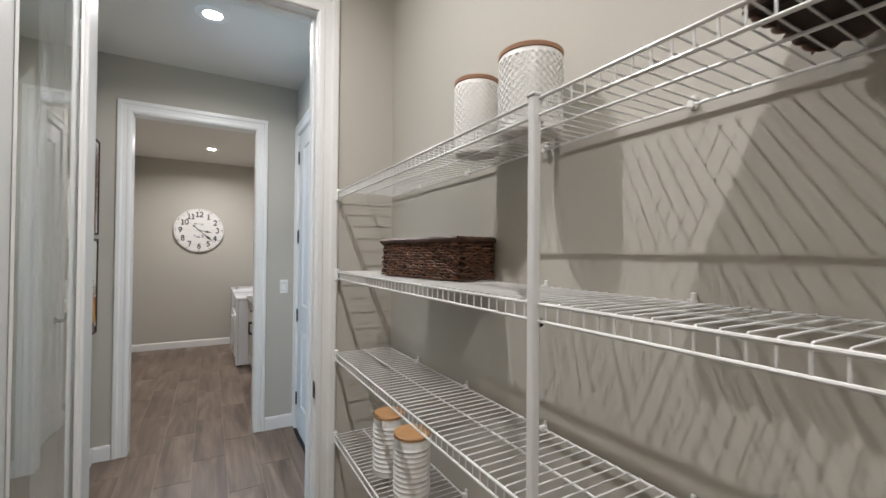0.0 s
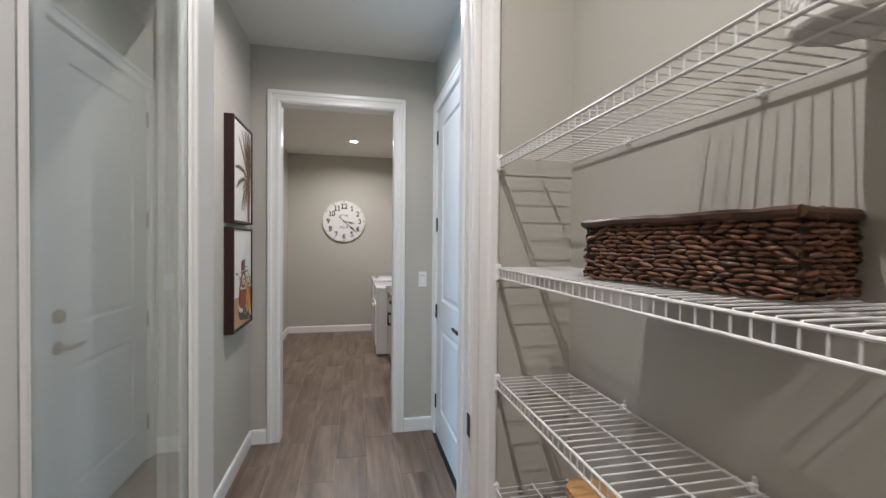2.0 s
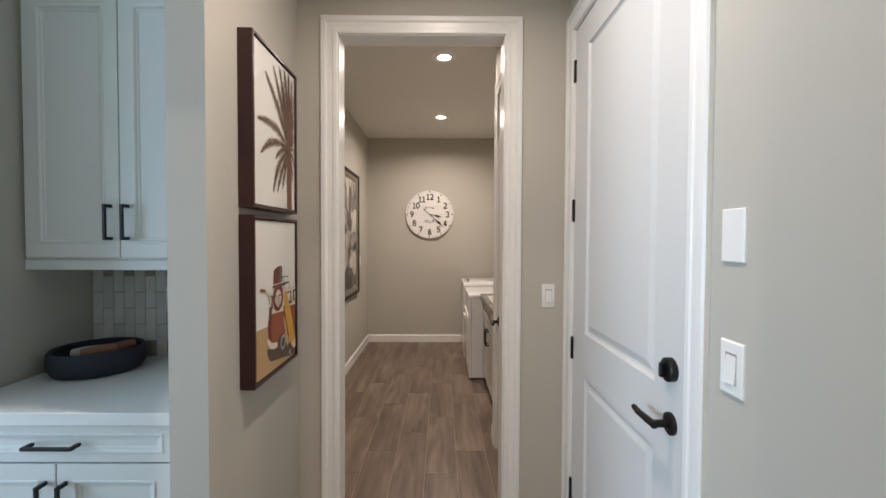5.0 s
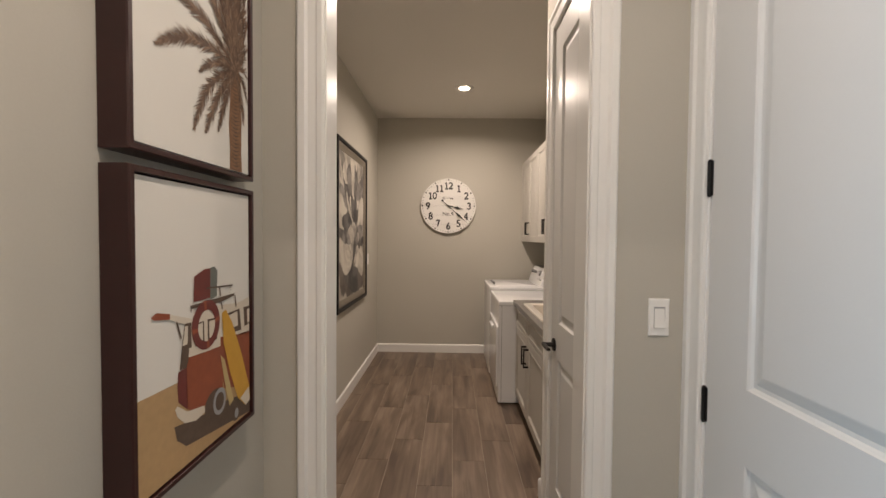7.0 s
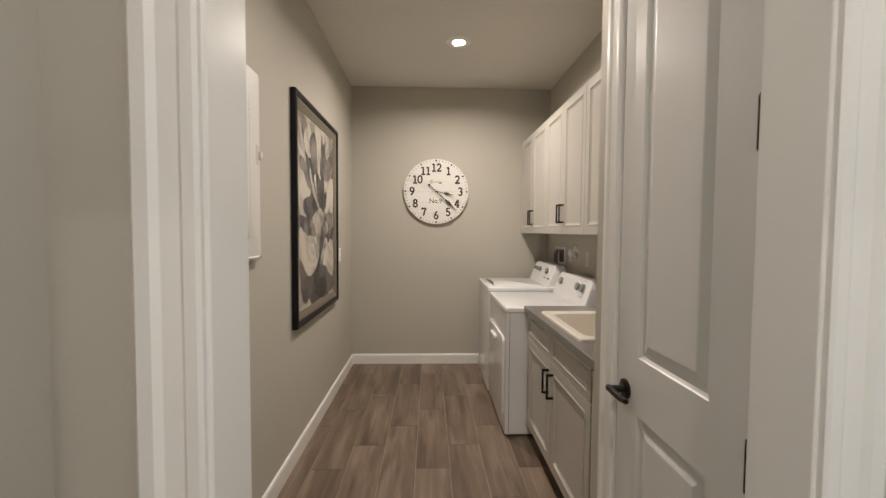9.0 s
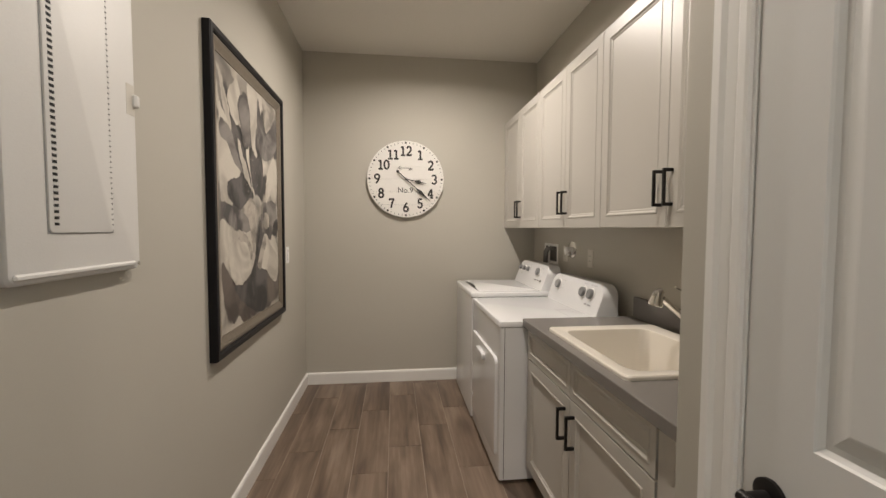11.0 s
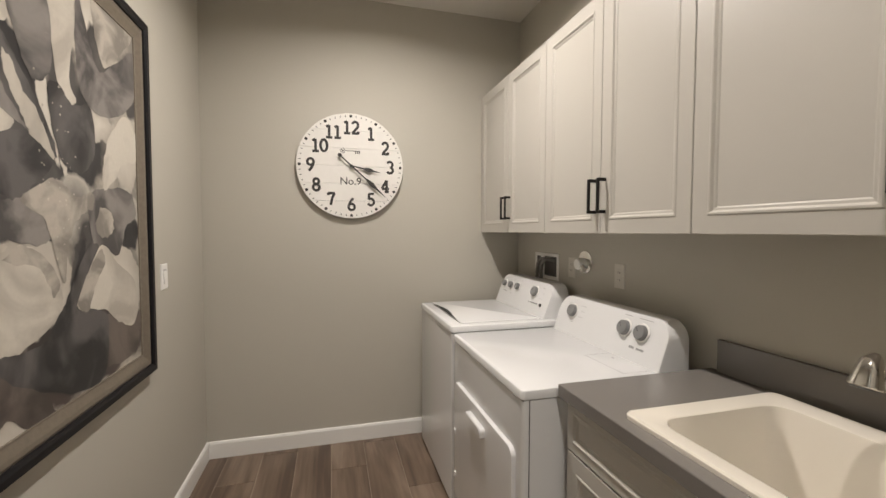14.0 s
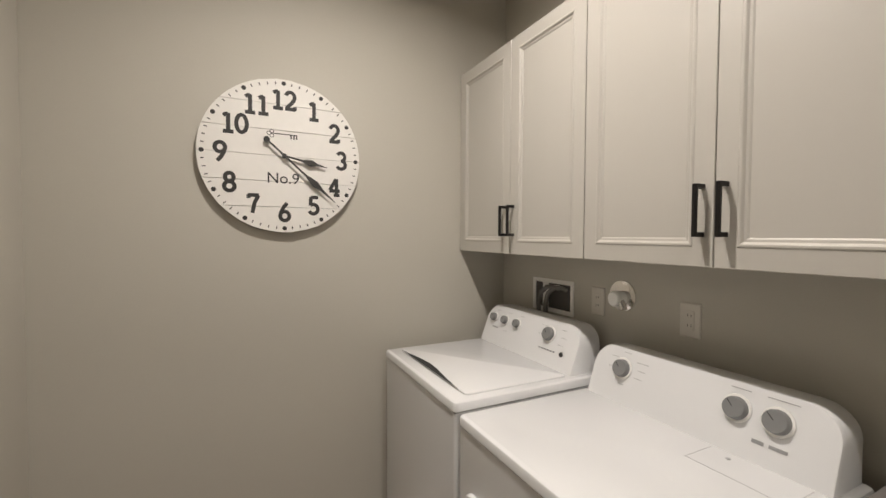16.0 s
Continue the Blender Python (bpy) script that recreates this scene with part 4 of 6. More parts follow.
for loop, z in ((outer, 0.860), (outer, 0.8975), ([(x + (0.0025 if x == CX0 else 0), y + (-0.0025 if y == CY1 else 0)) for x, y in outer], CT), (hole, CT), (hole, 0.860)):
    rows.append([bm.verts.new((x, y, z)) for x, y in loop])
for p, q in zip(rows, rows[1:] + rows[:1]):
    for k in range(4):
        bm.faces.new((p[k], p[(k + 1) % 4], q[(k + 1) % 4], q[k]))
part("slab", bm, QUARTZ, top)
part("backsplash", boxed(LR - 0.021, LR - 0.001, 4.613, 5.765, CT, 1.012, 0.0015), QUARTZ, top)
part("side_splash", boxed(0.560, LR - 0.001, 4.592, 4.612, CT, 1.012, 0.0015), QUARTZ, top)

sink = thing("laundry_sink", (0.8, 5.23, 0.65), "white drop-in laundry sink with deep basin", "sink")


def loop(x0, x1, y0, y1, z, r, n=6):
    return [(a, b, z) for a, b in rounded(x0, x1, y0, y1, r, n)]


bm = bmesh.new()
ix0, ix1, iy0, iy1 = SKX0 + 0.052, SKX1 - 0.080, SKY0 + 0.055, SKY1 - 0.068
skin(bm, [loop(SKX0, SKX1, SKY0, SKY1, CT + 0.0005, 0.022), loop(SKX0, SKX1, SKY0, SKY1, CT + 0.010, 0.022), loop(SKX0 + 0.004, SKX1 - 0.004, SKY0 + 0.004, SKY1 - 0.004, CT + 0.0145, 0.020),
          loop(ix0 - 0.012, ix1 + 0.012, iy0 - 0.012, iy1 + 0.012, CT + 0.0145, 0.055), loop(ix0 - 0.003, ix1 + 0.003, iy0 - 0.003, iy1 + 0.003, CT + 0.011, 0.052), loop(ix0, ix1, iy0, iy1, CT + 0.002, 0.05),
          loop(ix0 + 0.022, ix1 - 0.022, iy0 + 0.022, iy1 - 0.022, CT - 0.275, 0.05), loop(ix0 + 0.034, ix1 - 0.034, iy0 + 0.034, iy1 - 0.034, CT - 0.302, 0.05), loop(ix0 + 0.055, ix1 - 0.055, iy0 + 0.055, iy1 - 0.055, CT - 0.313, 0.045), loop(ix0 + 0.14, ix1 - 0.14, iy0 + 0.2, iy1 - 0.2, CT - 0.318, 0.02)], first=False)
part("basin", bm, PORCELAIN, sink, smooth=True)
part("drain", lathe(bmesh.new(), ((ix0 + ix1) / 2, 5.23, CT - 0.318), [(0.045, 0.0005), (0.043, 0.004), (0.030, 0.003), (0.001, 0.002)], sides=24), CHROME, sink, "chrome drain", smooth=True)

fx, fy, fz = 1.014, 5.220, CT + 0.0145
fau = thing("faucet", (fx, fy, fz), "chrome pull-out laundry faucet with lever on top", "faucet")
part("faucet_body", lathe(bmesh.new(), (fx, fy, fz), [(0.031, 0.0), (0.031, 0.005), (0.028, 0.010), (0.0265, 0.040), (0.024, 0.070), (0.0225, 0.085), (0.0222, 0.138), (0.0205, 0.140), (0.0205, 0.143), (0.0225, 0.145), (0.0228, 0.176), (0.020, 0.186), (0.012, 0.190), (0.001, 0.191)], sides=28), CHROME, fau, smooth=True)
part("spout", tube(bmesh.new(), [(fx - 0.006, fy, fz + 0.066), (fx - 0.030, fy, fz + 0.084), (fx - 0.085, fy, fz + 0.130), (fx - 0.140, fy, fz + 0.176), (fx - 0.152, fy, fz + 0.184)], [0.018, 0.0145, 0.0125, 0.0125, 0.0135], 18), CHROME, fau, smooth=True)
part("spray_head", tube(bmesh.new(), [(fx - 0.146, fy, fz + 0.207), (fx - 0.156, fy, fz + 0.211), (fx - 0.164, fy, fz + 0.206), (fx - 0.171, fy, fz + 0.190), (fx - 0.177, fy, fz + 0.170), (fx - 0.180, fy, fz + 0.158), (fx - 0.181, fy, fz + 0.155)], [0.006, 0.014, 0.019, 0.0225, 0.026, 0.029, 0.027], 22), CHROME, fau, smooth=True)
part("spray_face", tube(bmesh.new(), [(fx - 0.1808, fy, fz + 0.1560), (fx - 0.1815, fy, fz + 0.1525)], 0.023, 20), KNOB, fau, "grey rubber spray face")
part("lever", tube(bmesh.new(), [(fx - 0.004, fy, fz + 0.184), (fx - 0.030, fy, fz + 0.196), (fx - 0.066, fy, fz + 0.214), (fx - 0.096, fy, fz + 0.228)], [0.0065, 0.005, 0.004, 0.0035], 10), CHROME, fau, smooth=True)


# ---- washer and dryer ----
def console(x_front, x_back, y0, y1, z0, z1, slope):
    """Rounded control housing that leans back."""
    bm = bmesh.new()
    r = 0.075
    pts = []
    for cy, s in ((y1 - r, 0), (y0 + r, 90)):
        for k in range(9):
            g = radians(s + 90 * k / 8)
            pts.append((cy + r * math.cos(g), z1 - r + r * math.sin(g)))
    outline = pts + [(y0, z0), (y1, z0)]
    mid = (y0 + y1) / 2

    def sheet(inset, dx):
        out = []
        for y, z in outline:
            f = (z - z0) / (z1 - z0)
            yy = mid + (y - mid) * (1 - inset / ((y1 - y0) / 2))
            zz = z0 + (z - z0) * (1 - inset / (z1 - z0))
            out.append((x_front + slope * f + dx, yy, zz))
        return out
    back = [(x_back, mid + (y - mid) * 1.0, z0 + (z - z0) * 0.985) for y, z in outline]
    skin(bm, [sheet(0.008, 0.0), sheet(0.0035, 0.0015), sheet(0.0, 0.009), back])
    return bm


def dial(parent, x, y, z, r, tilt, big=True):
    d = Vector((-math.cos(tilt), 0, math.sin(tilt)))
    c = Vector((x, y, z))
    bm = bmesh.new()
    tube(bm, [c, c + d * 0.003], [r * 1.22, r * 1.18], 28)
    ringpart = part("dial_ring", bm, ENAMEL if not big else PLATE, parent, smooth=True)
    bm = bmesh.new()
    tube(bm, [c + d * 0.002, c + d * 0.016, c + d * 0.020], [r, r * 0.94, r * 0.86], 28)
    k = part("dial", bm, KNOB, parent, "grey plastic control dial", smooth=True)
    bm = bmesh.new()
    u = Vector((math.sin(tilt), 0, math.cos(tilt)))
    side = Vector((0, 1, 0))
    a = c + d * 0.0204
    for p, q in ((0.1, 0.8),):
        w = (u * 0.7 + side * 0.7).normalized()
        n2 = d.cross(w) * 0.0012
        vs = [a + w * r * p - n2, a + w * r * q - n2, a + w * r * q + n2, a + w * r * p + n2]
        bm.faces.new([bm.verts.new(v) for v in vs])
    part("dial_mark", bm, INK, k)


def print_bars(parent, at_fn, rows):
    for a, z, w, h in rows:
        bm = bmesh.new()
        h = h * 0.4
        p = [at_fn(a - w / 2, z - h / 2), at_fn(a + w / 2, z - h / 2), at_fn(a + w / 2, z + h / 2), at_fn(a - w / 2, z + h / 2)]
        bm.faces.new([bm.verts.new(v) for v in p])
        part("printed_mark", bm, GREYINK, parent)


def appliance(name, y0, y1, x0, top_z, con, label, washer):
    t = thing(name, (0.7, (y0 + y1) / 2, 0), label, "washing machine" if washer else "dryer")
    x1 = 1.055
    bm = bmesh.new()
    skin(bm, [[(a, b, z) for a, b in rounded(x0 + 0.004, x1, y0 + 0.003, y1 - 0.003, 0.012, 3)] for z in (0.02, top_z - 0.036)])
    part("cabinet_body", bm, ENAMEL, t, smooth=True)
    for yy in (y0 + 0.06, y1 - 0.06):
        for xx in (x0 + 0.06, x1 - 0.06):
            part("foot", lathe(bmesh.new(), (xx, yy, 0), [(0.02, 0.0), (0.02, 0.008), (0.012, 0.010), (0.012, 0.022)], sides=12), DARK, t)
    bm = bmesh.new()
    def lp(i, z, r):
        return [(a, b, z) for a, b in rounded(x0 + i, x1 - i, y0 + i, y1 - i, r, 5)]
    skin(bm, [lp(0.003, top_z - 0.034, 0.016), lp(0.0, top_z - 0.030, 0.018), lp(0.0, top_z - 0.010, 0.018), lp(0.003, top_z - 0.003, 0.017), lp(0.010, top_z, 0.014)])
    part("top_panel", bm, ENAMEL, t, smooth=True)
    part("seam", boxed(x0 + 0.006, x1 - 0.004, y0 + 0.005, y1 - 0.005, top_z - 0.0365, top_z - 0.0335), DARK, t)
    cf, ch, sl = con
    tilt = math.atan2(sl, ch)
    part("console", console(cf, x1 - 0.017, y0 + (0.038 if washer else 0.022), y1 - (0.004 if washer else 0.018), top_z - 0.001, top_z + ch, sl), ENAMEL, t, smooth=True)

    def face(y, f, out=0.0008):
        return Vector((cf + sl * f - out * math.cos(tilt), y, top_z + ch * f + out * math.sin(tilt)))
    return t, face, tilt


wt, wface, wtilt = appliance("washing_machine", 6.585, 7.292, 0.360, 0.914, (0.885, 0.185, 0.070), "white top-load washing machine with grey dials", True)
for y, r in ((7.217, 0.021), (7.123, 0.021), (7.026, 0.021), (6.798, 0.030)):
    p = wface(y, 0.66)
    dial(wt, p.x, p.y, p.z, r, wtilt)
print_bars(wt, lambda a, z: wface(a, z), [(7.19, 0.42, 0.05, 0.07), (7.10, 0.40, 0.03, 0.02), (7.0, 0.86, 0.03, 0.02), (7.1, 0.86, 0.03, 0.02), (7.195, 0.86, 0.03, 0.02), (6.72, 0.82, 0.03, 0.02), (6.71, 0.66, 0.03, 0.02), (6.72, 0.5, 0.03, 0.02), (6.84, 0.82, 0.03, 0.02), (6.85, 0.62, 0.03, 0.02)])
for k in range(6):
    p = wface(6.835 - 0.018 * k, 0.33)
    part("indicator", boxed(p.x - 0.001, p.x + 0.001, p.y - 0.004, p.y + 0.004, p.z - 0.0025, p.z + 0.0025), INK, wt)
p = wface(6.700, 0.33)
part("start_button", tube(bmesh.new(), [p, p + Vector((-0.004, 0, 0.001))], [0.010, 0.009], 16), INK, wt)
bm = bmesh.new()
lid = lambda i, z: [(a, b, z) for a, b in rounded(0.424 + i, 0.872 - i, 6.625 + i, 7.255 - i, 0.02, 4)]
skin(bm, [lid(0, 0.9141), lid(0.001, 0.919), lid(0.005, 0.9215)])
part("lid", bm, ENAMEL, wt, "closed white lid", smooth=True)
# shade of the finger recess, painted as a flat patch on the lid
bm = bmesh.new()
flat(bm, lambda a, z, n: Vector((a, z, n)), [(0.421, 6.665), (0.421, 7.215), (0.430, 7.150), (0.447, 7.060), (0.455, 6.980), (0.449, 6.900), (0.434, 6.790), (0.427, 6.720)], 0.9218)
part("lid_grip_shade", bm, DARK, wt, "flat dark patch for the shade in the lid's finger recess")
part("badge", tube(bmesh.new(), [(0.369, 7.262, 0.845), (0.367, 7.262, 0.845)], 0.012, 16), GREYINK, wt)

dt, dface, dtilt = appliance("tumble_dryer", 5.818, 6.578, 0.368, 0.882, (0.908, 0.180, 0.060), "white front-load tumble dryer with three grey dials", False)
for y, r in ((6.432, 0.031), (6.062, 0.031), (5.966, 0.031)):
    p = dface(y, 0.62)
    dial(dt, p.x, p.y, p.z, r, dtilt)
print_bars(dt, lambda a, z: dface(a, z), [(6.06, 0.90, 0.05, 0.03), (5.962, 0.90, 0.07, 0.03), (6.425, 0.92, 0.03, 0.02), (6.47, 0.80, 0.03, 0.02), (6.36, 0.80, 0.045, 0.025), (6.36, 0.66, 0.03, 0.02), (6.365, 0.52, 0.03, 0.02), (6.425, 0.34, 0.02, 0.03), (6.48, 0.6, 0.02, 0.02), (6.00, 0.28, 0.028, 0.13), (5.955, 0.28, 0.040, 0.11)])
part("panel_seam", boxed(0.396, 0.3985, 5.8195, 5.8215, 0.03, 0.845), DARK, dt)
bm = bmesh.new()
for b in ((0.786, 0.7875, 5.873, 6.098), (0.786, 0.900, 5.872, 5.8735), (0.786, 0.900, 6.0975, 6.099)):
    box(bm, *b, 0.8818, 0.8824)
part("lint_cover_joint", bm, GREYINK, dt, "thin joint round the lint cover")
part("lint_cover_screw", tube(bmesh.new(), [(0.872, 6.04, 0.8815), (0.872, 6.04, 0.8832)], 0.006, 12), GREYINK, dt)
at_d = on_x(0.372, -1)
bm = bmesh.new()
outl = [rounded(5.865 + i, 6.515 - i, 0.125 + i, 0.672 - i, 0.035, 5) for i in (0, 0.002, 0.010)]
skin(bm, [[at_d(a, z, n) for a, z in o] for o, n in zip([outl[0]] + outl, (-0.002, 0.010, 0.015, 0.016))])
dd = part("dryer_door", bm, ENAMEL, dt, smooth=True)
bm = bmesh.new()
skin(bm, [[at_d(a, z, n) for a, z in rounded(6.105 + i, 6.285 - i, 0.585 + i, 0.625 - i, 0.012, 3)] for i, n in ((0, 0.012), (0, 0.034), (0.004, 0.038))])
part("door_pull", bm, ENAMEL, dd, smooth=True)
for z in (0.22, 0.43):
    part("door_hinge", tube(bmesh.new(), [at_d(6.505, z, 0.0), at_d(6.505, z, 0.019)], 0.016, 14), ENAMEL, dt, smooth=True)

# ---- laundry wall: valve box, vent, clock, picture, panel ----
at_r = on_x(LR, -1)
# shade inside the valve box, put into the colour
SHADOWED = material("shaded_recess_plastic", (0.085, 0.080, 0.075), 0.6, grain=0.2, bump=0.0)
HOSE = material("grey_braided_hose", (0.18, 0.17, 0.16), 0.5, metal=0.3, grain=0.6, scale=300, bump=0.3)
vb = thing("washer_valve_box", (LR, 6.97, 1.17), "white recessed washer valve box with grey hoses", "valve box")
bm = bmesh.new()
ring(bm, at_r, 6.832, 7.118, 1.088, 1.250, [(0, 0), (0.002, 0.006), (0.018, 0.006), (0.020, 0.003), (0.022, 0.001)])
part("frame", bm, PLATE, vb)
# flat dark sheet at the wall face in place of the box's shaded depth
part("back", wall_box(bmesh.new(), at_r, 6.853, 7.097, 1.109, 1.229, 0.0005, 0.0015), SHADOWED, vb)
part("divider", wall_box(bmesh.new(), at_r, 7.000, 7.040, 1.109, 1.229, 0.001, 0.006), PLATE, vb)
for dy in (0, 0.05):
    part("hose", tube(bmesh.new(), [(LR - 0.004, 6.875 + dy, 1.205), (LR - 0.026, 6.885 + dy, 1.216), (LR - 0.040, 6.920 + dy, 1.214), (LR - 0.042, 6.960 + dy, 1.185), (LR - 0.036, 6.985 + dy, 1.130), (LR - 0.028, 6.990 + dy, 1.00), (LR - 0.022, 6.990 + dy, 0.40)], 0.011, 10), HOSE, vb, smooth=True)
part("valve", tube(bmesh.new(), [(LR - 0.002, 6.925, 1.215), (LR - 0.030, 6.925, 1.215)], 0.012, 10), CHROME, vb, smooth=True)

gv = thing("gas_valve", (LR, 6.567, 1.218), "chrome gas shut-off valve with round wall flange", "valve")
part("flange", tube(bmesh.new(), [(LR, 6.567, 1.222), (LR - 0.006, 6.567, 1.222), (LR - 0.010, 6.567, 1.222)], [0.062, 0.060, 0.045], 32), CHROME, gv, smooth=True)
part("valve_body", tube(bmesh.new(), [(LR - 0.008, 6.567, 1.212), (LR - 0.050, 6.567, 1.212), (LR - 0.056, 6.567, 1.212)], [0.030, 0.030, 0.024], 20), PLATE, gv, smooth=True)
part("outlet_stub", tube(bmesh.new(), [(LR - 0.03, 6.567, 1.212), (LR - 0.038, 6.540, 1.198), (LR - 0.040, 6.528, 1.175)], 0.014, 12), CHROME, gv, smooth=True)

BOARD = material("whitewashed_board", (0.74, 0.72, 0.68), 0.6, grain=0.08, scale=35, bump=0.06, stain=0.06)
CXC, CZC, CR = -0.079, 1.798, 0.332
at_c = on_y(LN, -1)
clock = thing("wall_clock", (CXC, LN, CZC), "large round white plank wall clock with black numerals", "clock")
for k in range(6):
    lo, hi = -CR + 2 * CR * k / 6, -CR + 2 * CR * (k + 1) / 6
    pts = []
    zs = [lo + 0.0012 + (hi - lo - 0.0024) * j / 8 for j in range(9)]
    right = [(math.sqrt(max(CR * CR - z * z, 0)), z) for z in zs]
    outline = right + [(-a, z) for a, z in reversed(right)]
    outline = [p for i, p in enumerate(outline) if i == 0 or (abs(p[0] - outline[i - 1][0]) + abs(p[1] - outline[i - 1][1])) > 1e-6]
    bm = bmesh.new()
    skin(bm, [[at_c(CXC + a, CZC + z, n) for a, z in outline] for n in (0.012, 0.031)])
    part("plank", bm, BOARD, clock)
part("backing", tube(bmesh.new(), [(CXC, LN - 0.0005, CZC), (CXC, LN - 0.013, CZC)], CR - 0.03, 40), GREYINK, clock)
NF = 0.0316
for k in range(60):
    g = math.tau * k / 60
    c, s = math.sin(g), math.cos(g)
    if k % 5 == 0:
        part("hour_dot", flat(bmesh.new(), at_c, disc(at_c, CXC + 0.314 * c, CZC + 0.314 * s, 0.0095, 0, 16), NF), INK, clock)
    else:
        w, l0, l1 = 0.0022, 0.307, 0.319
        part("minute_mark", flat(bmesh.new(), at_c, [(CXC + l0 * c - w * s, CZC + l0 * s + w * c), (CXC + l1 * c - w * s, CZC + l1 * s + w * c), (CXC + l1 * c + w * s, CZC + l1 * s - w * c), (CXC + l0 * c + w * s, CZC + l0 * s - w * c)], NF), INK, clock)


def arc(cx, cy, rx, ry, g0, g1, n=12):
    return [(cx + rx * math.cos(radians(g0 + (g1 - g0) * k / n)), cy + ry * math.sin(radians(g0 + (g1 - g0) * k / n))) for k in range(n + 1)]


# strokes of slab-serif digits in a box 0.62 wide and 1 high, baseline at 0
DIGITS = {
    "0": [arc(0.31, 0.5, 0.23, 0.42, 0, 360, 24)],
    "1": [[(0.33, 0.04), (0.33, 0.94)], [(0.12, 0.80), (0.22, 0.88), (0.33, 0.90)], [(0.10, 0.065), (0.56, 0.065)]],
    "2": [arc(0.31, 0.68, 0.21, 0.25, 165, -20) + [(0.42, 0.44), (0.12, 0.10)], [(0.06, 0.075), (0.56, 0.075)], [(0.53, 0.03), (0.53, 0.22)]],
    "3": [arc(0.28, 0.71, 0.20, 0.22, 155, -90), arc(0.28, 0.29, 0.23, 0.22, 90, -155)],
    "4": [[(0.42, 0.04), (0.42, 0.94)], [(0.40, 0.92), (0.07, 0.32)], [(0.05, 0.29), (0.60, 0.29)], [(0.27, 0.065), (0.58, 0.065)]],
    "5": [[(0.52, 0.93), (0.15, 0.93)], [(0.16, 0.95), (0.13, 0.50)], arc(0.28, 0.32, 0.23, 0.25, 130, -155)],
    "6": [arc(0.31, 0.30, 0.22, 0.23, 0, 360, 20), [(0.10, 0.34), (0.16, 0.56), (0.28, 0.78), (0.43, 0.96)]],
    "7": [[(0.06, 0.92), (0.56, 0.92)], [(0.53, 0.92), (0.36, 0.55), (0.25, 0.04)], [(0.09, 0.95), (0.09, 0.76)]],
    "8": [arc(0.31, 0.71, 0.185, 0.20, 0, 360, 20), arc(0.31, 0.27, 0.225, 0.22, 0, 360, 20)],
    "9": [arc(0.31, 0.70, 0.22, 0.23, 0, 360, 20), [(0.52, 0.66), (0.46, 0.44), (0.34, 0.22), (0.19, 0.04)]],
}


def ribbon(bm, at, points, width, n):
    """A flat painted stroke."""
    pts = [Vector(p) for p in points]
    rows = []
    for k, p in enumerate(pts):
        d = (pts[min(k + 1, len(pts) - 1)] - pts[max(k - 1, 0)]).normalized()
        if k == 0 and (pts[0] - pts[-1]).length < 1e-6 or k == len(pts) - 1 and (pts[0] - pts[-1]).length < 1e-6:
            d = (pts[1] - pts[-2]).normalized()
        s = Vector((-d.y, d.x)) * width / 2
        rows.append((bm.verts.new(at(p.x + s.x, p.y + s.y, n)), bm.verts.new(at(p.x - s.x, p.y - s.y, n))))
    for p, q in zip(rows, rows[1:]):
        bm.faces.new((p[0], q[0], q[1], p[1]))


NH = 0.086
for h in range(1, 13):
    g = math.tau * h / 12
    text = str(h)
    ca0, cz0 = CXC + 0.248 * math.sin(g) - 0.60 * NH * len(text) / 2, CZC + 0.243 * math.cos(g) - NH / 2
    ca0 += {10: 0.022, 11: 0.014}.get(h, 0.0)
    bm = bmesh.new()
    for k, ch in enumerate(text):
        for m, stroke in enumerate(DIGITS[ch]):
            ribbon(bm, at_c, [(ca0 + (x + 0.60 * k) * NH, cz0 + y * NH) for x, y in stroke], 0.185 * NH, NF + 0.00012 * m)
    part("numeral", bm, INK, clock)
part("numeral", lettering("No.9", 0.066, at_c, CXC - 0.004, CZC - 0.098, NF, 0.0002), INK, clock)


def pointer(name, minutes, length, tail, n, spade):
    g = math.tau * minutes / 60
    u, v = (math.sin(g), math.cos(g)), (math.cos(g), -math.sin(g))
    prof = [(-tail, 0.004), (length * 0.42, 0.004), (length * 0.48, 0.009), (length * spade, 0.015), (length * (spade + 0.14), 0.006), (length, 0.0012)]
    outl = [(d, w) for d, w in prof] + [(d, -w) for d, w in reversed(prof)]
    pts = [(CXC + u[0] * d + v[0] * w, CZC + u[1] * d + v[1] * w) for d, w in outl]
    bm = bmesh.new()
    skin(bm, [[at_c(a, z, q) for a, z in pts] for q in (n, n + 0.0015)])
    part(name, bm, INK, clock, "black spade pointer")


pointer("hour_pointer", 17, 0.185, 0.0, 0.044, 0.62)
pointer("minute_pointer", 22, 0.290, 0.095, 0.048, 0.60)
g = math.tau * 22 / 60
part("counterweight", tube(bmesh.new(), [(CXC - 0.095 * math.sin(g), LN - 0.0485, CZC - 0.095 * math.cos(g)), (CXC - 0.095 * math.sin(g), LN - 0.0505, CZC - 0.095 * math.cos(g))], 0.013, 16), INK, clock)
part("spindle", tube(bmesh.new(), [(CXC, LN - 0.030, CZC), (CXC, LN - 0.053, CZC)], 0.009, 16), INK, clock, smooth=True)
bm = bmesh.new()
KX, KZ = CXC - 0.052, CZC + 0.095
for da, dz in ((-0.009, 0), (0.003, 0.009), (0.003, -0.009)):
    tube(bm, [(KX + da + 0.0075 * math.cos(k * math.tau / 16), LN - NF, KZ + dz + 0.0075 * math.sin(k * math.tau / 16)) for k in range(17)], 0.0014, 6)
part("key_bow", bm, INK, clock)
bm = bmesh.new()
